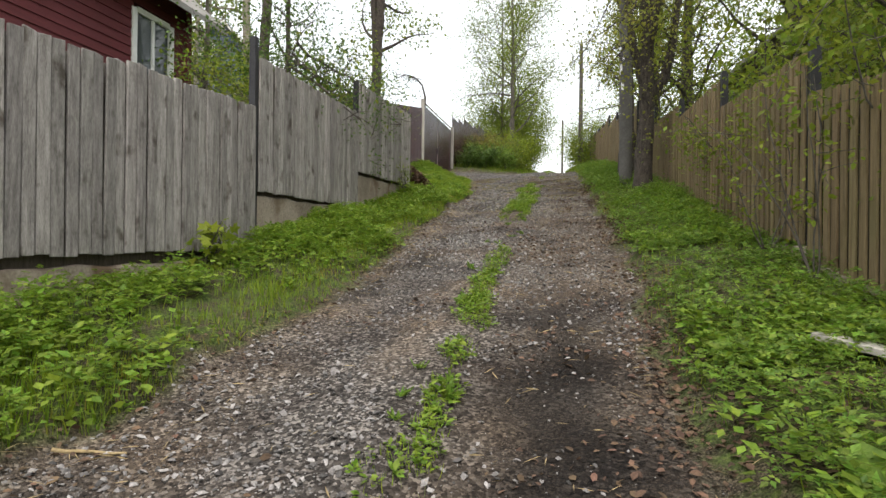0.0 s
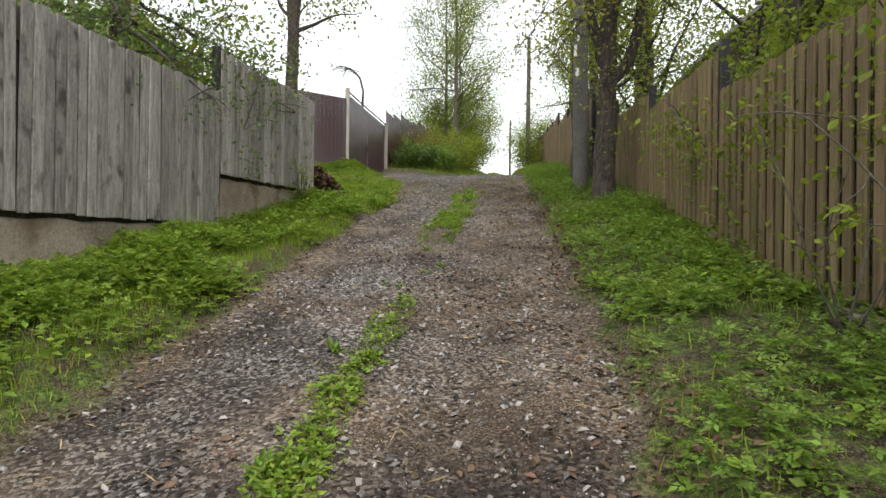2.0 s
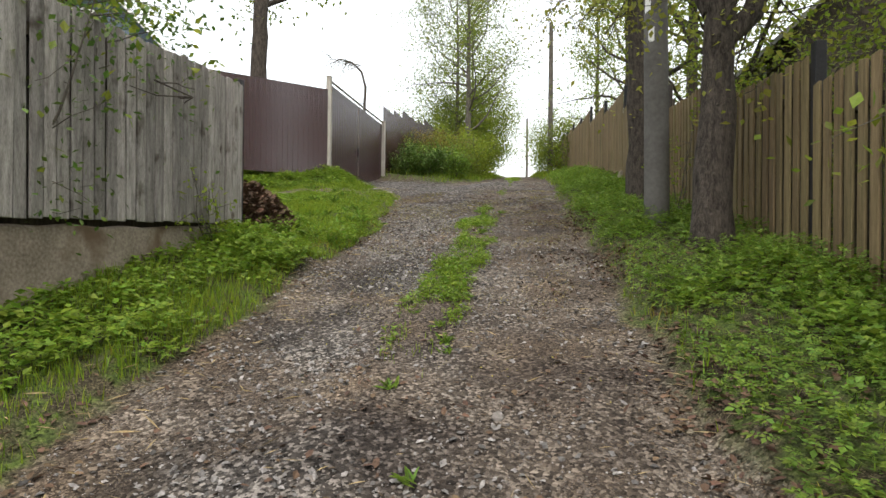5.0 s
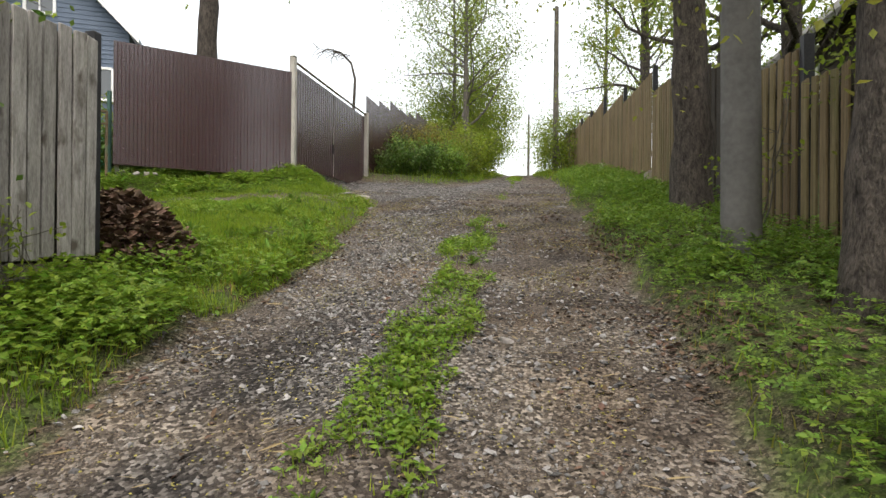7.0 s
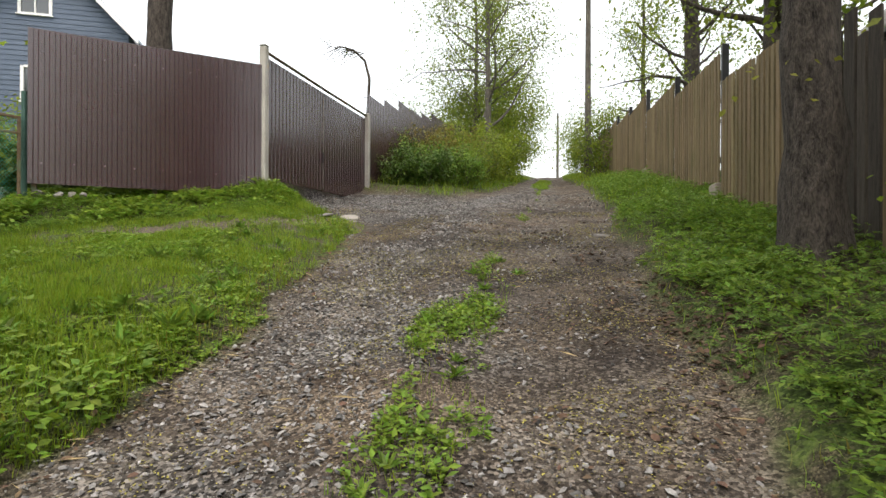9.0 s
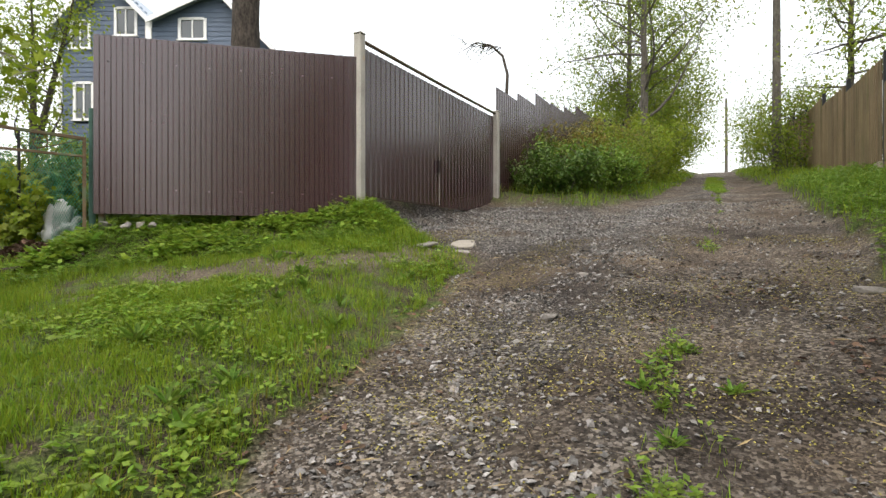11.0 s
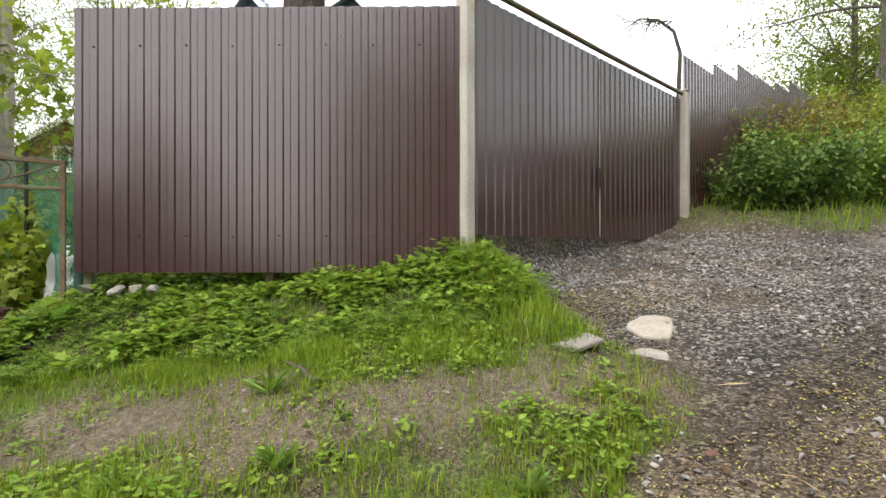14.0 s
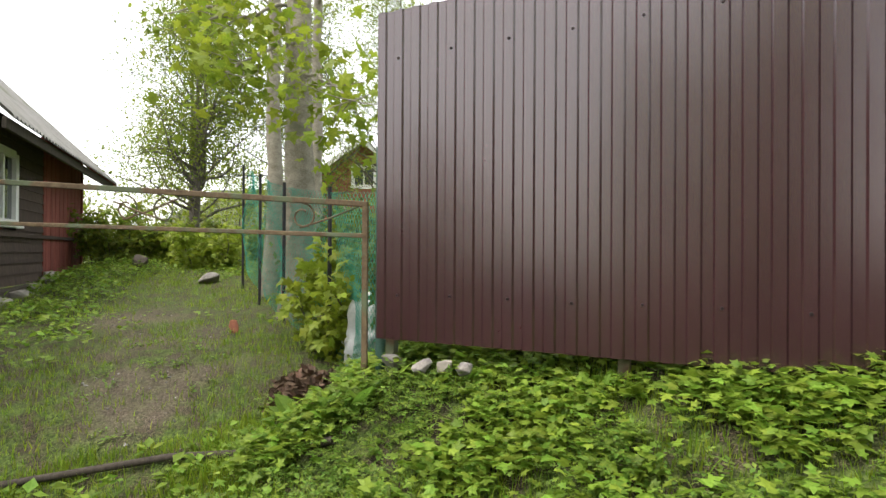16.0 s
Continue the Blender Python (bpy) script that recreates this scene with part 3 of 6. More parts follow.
def grey_fence():
    f = thing("grey_fence", "weathered grey board fence stepping uphill on a concrete footing wall", "fence", (GREY_X, 5.6, zat(GREY_X, 5.6)))
    inv = Matrix.Translation(f.location).inverted()
    rng = np.random.default_rng(11)
    meshes = [board_mesh("board", w, 0.022, 1.0, GREY_WOOD, p) for w, p in
              ((0.090, 0.0), (0.094, 0.010), (0.087, -0.008), (0.096, 0.005))]
    back = board_mesh("back_board", 0.098, 0.018, 1.0, GREY_BACK)                     # an added second layer closes the joints; their shade is in its darker colour
    # y0, y1, bottom z at y0 and y1, top z at y0 and y1
    panels = ((-0.30, 2.62, 0.62, 0.78, 2.00, 2.16), (2.66, 5.60, 1.17, 1.24, 2.63, 2.83), (5.66, 8.62, 1.90, 1.93, 3.40, 3.48), (8.66, 11.60, 2.53, 2.64, 3.98, 4.16))
    for y0, y1, b0, b1, t0, t1 in panels:
        n = int((y1 - y0) / 0.105)
        for i in range(n):
            u = (i + 0.5) / n
            b = new("board", meshes[int(rng.integers(4))])
            b.parent = f
            z0 = b0 + (b1 - b0) * u + rng.normal() * 0.006
            z1 = t0 + (t1 - t0) * u + rng.normal() * 0.008
            b.matrix_basis = inv @ Matrix.LocRotScale((GREY_X + 0.045 + rng.normal() * 0.005, y0 + (y1 - y0) * u + rng.normal() * 0.003, z0),
                                                      Euler((rng.normal() * 0.006, rng.normal() * 0.004, rng.normal() * 0.02)), (1, (y1 - y0) / n / 0.105, z1 - z0))
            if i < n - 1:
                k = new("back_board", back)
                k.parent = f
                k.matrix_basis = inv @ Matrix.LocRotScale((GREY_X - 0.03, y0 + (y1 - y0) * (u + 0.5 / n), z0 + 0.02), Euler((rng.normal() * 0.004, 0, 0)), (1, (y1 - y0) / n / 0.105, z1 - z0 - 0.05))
        # added board, dark for the soil and shade in the gap below the boards
        bm = bmesh.new()
        for v in box_into(bm, GREY_X - 0.075, GREY_X - 0.045, y0, y1, -0.16, 0.10, 0.004):
            v.co.z += b0 + (b1 - b0) * (v.co.y - y0) / (y1 - y0)
        part("gravel_board", bm, OLD_WOOD, f, "added dark board in place of soil and shade at the foot").matrix_basis = inv
        for lift in (0.28, 0.80):
            bm = bmesh.new()
            vs = box_into(bm, GREY_X - 0.018, GREY_X + 0.028, y0, y1, 0, 0.09, 0.004)
            for v in vs:
                u = (v.co.y - y0) / (y1 - y0)
                v.co.z += (b0 + (b1 - b0) * u) * (1 - lift) + (t0 + (t1 - t0) * u) * lift
            r = part("rail", bm, OLD_WOOD, f)
            r.matrix_basis = inv
    for y, z in ((-0.32, 2.45), (2.64, 2.98), (5.63, 3.62), (8.64, 4.02), (11.63, 4.22)):
        p = part("post", box(GREY_X - 0.05, GREY_X + 0.03, y - 0.035, y + 0.035, zat(GREY_X - 0.3, y) - 0.3, z, 0.005), DARK_STEEL, f, "dark painted steel post")
        p.matrix_basis = inv
    return f


def footing_wall():
    """Low concrete wall that steps up under the grey fence."""
    bm = bmesh.new()
    steps = ((-1.5, 2.64, 0.60, 0.74), (2.64, 5.63, 1.08, 1.16), (5.63, 8.64, 1.84, 1.93), (8.64, 11.6, 2.48, 2.60))
    for y0, y1, a, b in steps:
        n = 12
        ring = []
        for i in range(n + 1):
            y = y0 + (y1 - y0) * i / n
            top = a + (b - a) * i / n + 0.012 * math.sin(i * 2.7) + 0.008 * math.sin(i * 7.1)
            low = zat(GREY_X + 0.1, y) - 0.5
            o = 0.006 * math.sin(i * 5.3)
            ring.append([bm.verts.new(c) for c in ((GREY_X + 0.02 + o, y, low), (GREY_X + 0.02 + o, y, top - 0.015), (GREY_X + 0.005 + o, y, top), (GREY_X - 0.20, y, top), (GREY_X - 0.20, y, low))])
        for p, q in zip(ring, ring[1:]):
            for k in range(4):
                bm.faces.new((p[k], p[k + 1], q[k + 1], q[k]))
        bm.faces.new(ring[0]); bm.faces.new(ring[-1][::-1])
    return tagged(part("footing_wall", bm, CONCRETE), "stained rough concrete footing under the grey fence", "retaining wall", kind="structure")


RIGHT_PANELS = ((-0.1, 2.78, 1.72, 1.95), (2.82, 5.40, 2.24, 2.64), (5.44, 8.02, 3.02, 3.17), (8.06, 10.52, 3.56, 3.63), (10.56, 13.06, 3.86, 4.08),
                (13.10, 14.60, 4.36, 4.48), (15.7, 18.12, 5.20, 5.37), (18.17, 20.80, 5.76, 5.89), (20.85, 23.62, 6.15, 6.30),
                (23.75, 26.40, 6.74, 6.84), (26.45, 29.1, 7.02, 7.18), (29.15, 31.8, 7.40, 7.55), (31.85, 34.6, 7.75, 7.9), (34.65, 37.5, 8.1, 8.2))


def tan_fence():
    f = thing("tan_fence", "tan stained board fence in stepped panels between dark posts", "fence", (2.0, 5.4, zat(2.0, 5.4)))
    inv = Matrix.Translation(f.location).inverted()
    rng = np.random.default_rng(12)
    meshes = [board_mesh("board", w, 0.02, 1.0, TAN_WOOD, p) for w, p in ((0.084, 0.0), (0.080, 0.008), (0.088, -0.006))]
    # added backing, dark wood in place of tan: the gaps' shade is in its colour
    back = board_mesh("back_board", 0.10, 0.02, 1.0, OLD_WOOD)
    tilt = math.atan(0.035)
    for k, (y0, y1, t0, t1) in enumerate(RIGHT_PANELS):
        tall = 1.66
        n = int((y1 - y0) / 0.134)
        for i in range(n):
            u = (i + 0.5) / n
            y = y0 + (y1 - y0) * u
            x = right_fence_x(y)
            z1 = t0 + (t1 - t0) * u + rng.normal() * 0.006
            z0 = z1 - tall + rng.normal() * 0.008
            b = new("board", meshes[int(rng.integers(3))]); b.parent = f
            b.matrix_basis = inv @ Matrix.LocRotScale((x - 0.045, y, z0), Euler((rng.normal() * 0.005, 0, tilt + rng.normal() * 0.015)), (1, 1, z1 - z0))
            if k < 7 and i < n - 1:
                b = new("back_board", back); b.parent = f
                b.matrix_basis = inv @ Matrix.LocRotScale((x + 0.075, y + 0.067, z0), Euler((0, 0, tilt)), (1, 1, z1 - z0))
        for lift in (0.25, 1.35):
            bm = bmesh.new()
            for v in box_into(bm, -0.025, 0.02, y0, y1, 0, 0.07, 0.004):
                u = (v.co.y - y0) / (y1 - y0)
                v.co.z += t0 + (t1 - t0) * u - tall + lift
                v.co.x += right_fence_x(v.co.y)
            part("rail", bm, OLD_WOOD, f).matrix_basis = inv
        x = right_fence_x(y0 - 0.02)
        p = part("post", box(x - 0.035, x + 0.045, y0 - 0.06, y0 + 0.02, zat(x, y0) - 0.2, t0 + 0.10, 0.004), DARK_STEEL, f, "dark painted steel post")
        p.matrix_basis = inv
    # grey planks and dark rails in the gap behind the pole
    for y, w, h in ((14.72, 0.10, 1.5), (14.88, 0.16, 1.75), (15.05, 0.12, 1.6), (15.22, 0.17, 1.8), (15.42, 0.14, 1.7), (15.60, 0.12, 1.75)):
        x = right_fence_x(y) + 0.06
        part("gap_plank", box(x - 0.012, x + 0.012, y - w / 2, y + w / 2, zat(x, y) + 0.05, zat(x, y) + h, 0.003), OLD_WOOD, f, "grey-brown old plank").matrix_basis = inv
    for lift in (0.5, 1.3):
        bm = bmesh.new()
        for v in box_into(bm, 0.08, 0.12, 14.7, 16.25, 0, 0.08, 0.004):
            v.co.x += right_fence_x(v.co.y); v.co.z += zat(1.7, v.co.y) + lift
        part("rail", bm, OLD_WOOD, f).matrix_basis = inv
    return f


def right_footings():
    """Concrete blocks and kerbs under the tan fence's steps."""
    for k, (y0, y1, t0, t1) in enumerate(RIGHT_PANELS):
        x = right_fence_x(y0)
        bm = box(x - 0.11, x + 0.14, y0 - 0.02, y0 + (0.55 if k < 6 else 0.35), zat(x, y0) - 0.35, t0 - 1.68, 0.015)
        for v in bm.verts:
            v.co += Vector((0.012 * math.sin(v.co.z * 17 + k), 0.012 * math.sin(k * 3 + v.co.x * 40), 0.01 * math.sin(v.co.y * 9)))
        tagged(part("footing_block", bm, CONCRETE), "rough concrete footing block under the tan board fence", "footing", "fence footings", "structure")
        bm = bmesh.new()
        for v in box_into(bm, -0.06, 0.08, y0, y1, -0.3, 0.03, 0.01):
            v.co.x += right_fence_x(v.co.y); v.co.z += zat(right_fence_x(v.co.y) - 0.2, v.co.y)
        tagged(part("fence_kerb", bm, CONCRETE), "low concrete kerb along the tan fence's foot", "kerb", "fence footings", "structure")


def sheet_mesh(width, tall, top_drop=0.0, pitch=0.116, depth=0.010):
    """A ribbed steel sheet, width along +x, standing on z = 0, with real thickness."""
    xs, ys = [0.0], [0.0]
    x = 0.0
    while x < width - 1e-6:
        for dx, y in ((0.052, 0.0), (0.010, depth), (0.044, depth), (0.010, 0.0)):
            x += dx
            if x >= width:
                break
            xs.append(x); ys.append(y)
        else:
            continue
        break
    xs.append(width); ys.append(ys[-1])
    n = len(xs)
    zs = (0.0, tall * 0.5, tall)
    V = [(a, b - off, z if z < tall else tall - top_drop * a / width) for off in (0.0, 0.0015) for z in zs for a, b in zip(xs, ys)]
    F = []
    for s in range(2):
        o = s * n * 3
        for r in range(2):
            for i in range(n - 1):
                q = (o + r * n + i, o + r * n + i + 1, o + (r + 1) * n + i + 1, o + (r + 1) * n + i)
                F.append(q if s == 0 else q[::-1])
    m = n * 3
    for i in range(n - 1):
        F.append((i, m + i, m + i + 1, i + 1))
        F.append((2 * n + i, 2 * n + i + 1, m + 2 * n + i + 1, m + 2 * n + i))
    me = bpy.data.meshes.new("sheet")
    me.from_pydata(V, [], F)
    me.materials.append(BROWN_STEEL)
    return me


def screw_mesh():
    bm = bmesh.new()
    bmesh.ops.create_cone(bm, cap_ends=True, segments=7, radius1=0.010, radius2=0.006, depth=0.008, matrix=Matrix.Rotation(math.pi / 2, 4, "X"))
    me = bpy.data.meshes.new("screw")
    bm.to_mesh(me); bm.free()
    me.materials.append(SCREW)
    return me


SCREW_ME = screw_mesh()


def sheet_run(f, a, b, z0, tops, widths, screws=True, drop=0.0):
    """Sheets side by side from a towards b, standing on z0; the face looks to the right of a to b... towards the lane."""
    ang = math.atan2(b[1] - a[1], b[0] - a[0])
    ux, uy = math.cos(ang), math.sin(ang)
    inv = Matrix.Translation(f.location).inverted()
    at = 0.0
    for i, w in enumerate(widths):
        zb = z0[i] if isinstance(z0, (list, tuple)) else z0
        zt = tops[i]
        s = new("sheet", sheet_mesh(w + (0.03 if i < len(widths) - 1 else 0.0), zt - zb, drop))
        s.parent = f
        m = Matrix.Translation((a[0] + ux * at, a[1] + uy * at, zb)) @ Matrix.Rotation(ang, 4, "Z")
        # alternate sheets overlap by the sheet's own thickness
        s.matrix_basis = inv @ m @ Matrix.Translation((0, -0.002 * (i % 2), 0))
        if screws:
            for h in (0.27, zt - zb - 0.29):
                x = 0.145
                while x < w:
                    sc = new("screw", SCREW_ME); sc.parent = f
                    sc.matrix_basis = inv @ m @ Matrix.Translation((x, -0.006, h + 0.006 * math.sin(x * 40)))
                    x += 0.348
        at += w


def brown_fence():
    f = thing("sheet_fence", "dark brown ribbed steel sheet fence raised over a weedy bank", "fence", (*BF_A, zat(*BF_A)))
    length = math.dist(BF_A, BF_B)
    sheet_run(f, BF_A, BF_B, 4.02, (6.0, 6.0, 6.0), (1.044, 1.044, length - 2.088))
    ang = math.atan2(BF_B[1] - BF_A[1], BF_B[0] - BF_A[0])
    inv = Matrix.Translation(f.location).inverted() @ Matrix.Translation((*BF_A, 0)) @ Matrix.Rotation(ang, 4, "Z")
    for h in (4.27, 5.71):
        part("rail", box(0.02, length - 0.02, 0.014, 0.054, h - 0.02, h + 0.02, 0.003), RUST_STEEL, f).matrix_basis = inv
    for x in (0.06, length * 0.5):
        part("post", box(x - 0.03, x + 0.03, 0.056, 0.116, zat(*BF_A) - 0.4, 5.95, 0.004), RUST_STEEL, f).matrix_basis = inv
    return f


def concrete_post(at, base, top, w=0.11):
    x, y = at
    e = thing("gate_post", "square pale concrete gate post with rust streaks", "gate post", (x, y, base), "gate posts")
    bm = box(-w / 2, w / 2, -w / 2, w / 2, -0.4, top - base, 0.012)
    bmesh.ops.subdivide_edges(bm, edges=[q for q in bm.edges if abs(q.verts[0].co.z - q.verts[1].co.z) > 0.5], cuts=8)
    for v in bm.verts:
        v.co.x += 0.0012 * math.sin(v.co.z * 9); v.co.y += 0.0012 * math.cos(v.co.z * 7)
    part("shaft", bm, POST_CONCRETE, e)
    part("cap", box(-w / 2 - 0.004, w / 2 + 0.004, -w / 2 - 0.004, w / 2 + 0.004, top - base + 0.002, top - base + 0.022, 0.006), POST_CONCRETE, e)
    return e


def steel_gate():
    z = 4.30
    f = thing("steel_gate", "closed two-leaf gate of dark brown ribbed steel", "gate", (GATE_A[0], GATE_A[1], z))
    inv = Matrix.Translation(f.location).inverted()
    ang = math.atan2(GATE_B[1] - GATE_A[1], GATE_B[0] - GATE_A[0])
    base = Matrix.Translation((*GATE_A, 0)) @ Matrix.Rotation(ang, 4, "Z")
    run = math.dist(GATE_A, GATE_B)
    for k, (x0, x1) in enumerate(((0.06, run * 0.493), (run * 0.493 + 0.02, run + 0.01))):
        leaf = thing("leaf", "", "")
        leaf.parent = f
        leaf.matrix_basis = inv @ base @ Matrix.Translation((x0, 0.03, z))
        w = x1 - x0
        n = 1
        for i in range(n):
            s = new("sheet", sheet_mesh(w / n, 1.87)); s.parent = leaf
            s.matrix_basis = Matrix.Translation((w / n * i, -0.002 * (i % 2), 0.0))
        bm = bmesh.new()
        for a, b, c, d in ((0, w, 1.83, 1.87), (0, w, 0.0, 0.04), (0, 0.04, 0.04, 1.83), (w - 0.04, w, 0.04, 1.83), (0, w, 0.9, 0.94)):
            box_into(bm, a, b, 0.014, 0.05, c, d, 0.003)
        part("leaf_frame", bm, RUST_STEEL, leaf)
        bm = bmesh.new()
        x = w - 0.008 if k == 0 else 0.004
        box_into(bm, x - 0.006, x + 0.006, -0.010, -0.0035, 0.02, 1.84, 0.001)
        part("edge_strip", bm, POST_CONCRETE if k == 0 else BROWN_STEEL, leaf, "bare metal edge strip")
    h = part("handle", box(run * 0.493 - 0.09, run * 0.493 - 0.05, -0.03, 0.0, z + 0.52, z + 0.72, 0.004), SCREW, f)
    h.matrix_basis = inv @ base @ Matrix.Translation((0, 0.02, 0))
    # tube over the leaves
    V, Q = tube_arrays([(0.02, 0, 6.23), (run * 0.5, 0, 6.22), (run - 0.02, 0, 6.23)], [0.024] * 3, 10)
    t = place(new("top_tube", mesh_data("top_tube", V, Q, RUST_STEEL, True)), f, "rusty round tube across the gate's top")
    t.matrix_basis = inv @ base
    return f


def upper_fence():
    a, b = (-4.92, 22.48), (-4.6, 42.0)
    f = thing("upper_sheet_fence", "brown ribbed steel sheet fence with sawtooth stepped top", "fence", (*a, zat(*a)))
    n = 15
    zb = [zat(-4.9 + 0.017 * 1.16 * i, 22.5 + 1.16 * i) + 0.05 for i in range(n)]
    tops = [6.78 + 0.165 * i + (0.12 if i % 3 == 2 else 0.0) for i in range(n)]
    sheet_run(f, a, b, zb, tops, [1.16] * n, False, 0.0)
    for i in range(3, n, 3):
        p = part("post", box(-0.03, 0.03, -0.03, 0.03, zb[i] - 0.3, tops[i] - 0.05, 0.004), RUST_STEEL, f)
        p.matrix_basis = Matrix.Translation(f.location).inverted() @ Matrix.Translation((-4.99 + 0.019 * i, 22.55 + 1.16 * i, 0))
    return f


grey_fence()
footing_wall()
tan_fence()
right_footings()
brown_fence()
concrete_post((GATE_A[0], GATE_A[1]), 4.05, 6.29)
concrete_post((GATE_B[0], GATE_B[1] + 0.06), 4.30, 6.27)
steel_gate()
upper_fence()


# ---------------------------------------------------------------- poles
def utility_pole(x, y, top, r0, r1, mat, label, lean=(0, 0)):
    z = zat(x, y)
    e = thing("utility_pole", label, "utility pole", (x, y, z))
    n = 14
    pts = [(lean[0] * i / n, lean[1] * i / n, -0.3 + (top - z + 0.3) * i / n) for i in range(n + 1)]
    V, Q = tube_arrays(pts, [r0 + (r1 - r0) * i / n for i in range(n + 1)], 20, 0.006, np.random.default_rng(5))
    place(new("shaft", mesh_data("shaft", V, Q, mat, True)), e)
    bm = bmesh.new()
    bmesh.ops.create_cone(bm, cap_ends=True, segments=20, radius1=r1, radius2=r1 * 0.85, depth=0.04, matrix=Matrix.Translation((lean[0], lean[1], top - z + 0.02)))
    part("cap", bm, mat, e)
    return e


pole = utility_pole(1.07, 12.52, 12.5, 0.138, 0.10, GREY_CONCRETE, "thick grey concrete pole with peeling paper scraps", (-0.12, 0))
rng = np.random.default_rng(21)
for a, h, w, t in ((3.75, 2.35, 0.11, 0.20), (4.1, 2.0, 0.09, 0.14), (3.6, 2.8, 0.10, 0.15), (4.3, 2.62, 0.05, 0.09)):
    n = 6
    V, F = [], []
    for i in range(n + 1):
        g = a + (i / n - 0.5) * w / 0.17
        for s in (0, 1):
            r = 0.1395 - 0.0038 * h
            V.append((r * math.cos(g) - 0.0123 * h, r * math.sin(g), h + s * t + rng.normal() * 0.012))
    for i in range(n):
        F.append((2 * i, 2 * i + 2, 2 * i + 3, 2 * i + 1))
    place(new("paper_scrap", mesh_data("paper_scrap", V, F, WHITE_PAINT, True)), pole, "torn white paper scrap")
utility_pole(0.30, 31.5, 12.6, 0.13, 0.09, BARK, "weathered wooden utility pole among bushes")
utility_pole(-1.3, 62.0, 15.5, 0.13, 0.09, BARK, "distant wooden utility pole beside the lane's crest")


# ---------------------------------------------------------------- trees and shrubs
MAPLE = (MAPLE_V, MAPLE_T)
TINY = (TINY_V, TINY_T)


def branch_path(rng, start, direction, length, bend=0.25, lift=0.1, n=7):
    p, d = np.array(start, float), np.array(direction, float)
    d /= np.linalg.norm(d)
    out = [p.copy()]
    for _ in range(n):
        d = d + rng.normal(size=3) * bend / n ** 0.5 + np.array([0, 0, lift / n])
        d /= np.linalg.norm(d)
        p = p + d * length / n
        out.append(p.copy())
    return np.array(out)


def leaves_at(rng, tips, per, spread, size, template=(LEAF_V, LEAF_T), droop=0.5):
    P = np.repeat(np.array(tips), per, 0)
    P = P + rng.normal(size=P.shape) * spread
    n = len(P)
    R = turns(rng.uniform(0, 6.28, n), rng.normal(-droop, 0.5, n), rng.normal(0, 0.6, n))
    return strew(template[0], template[1], P, R, size * rng.uniform(0.6, 1.25, n))


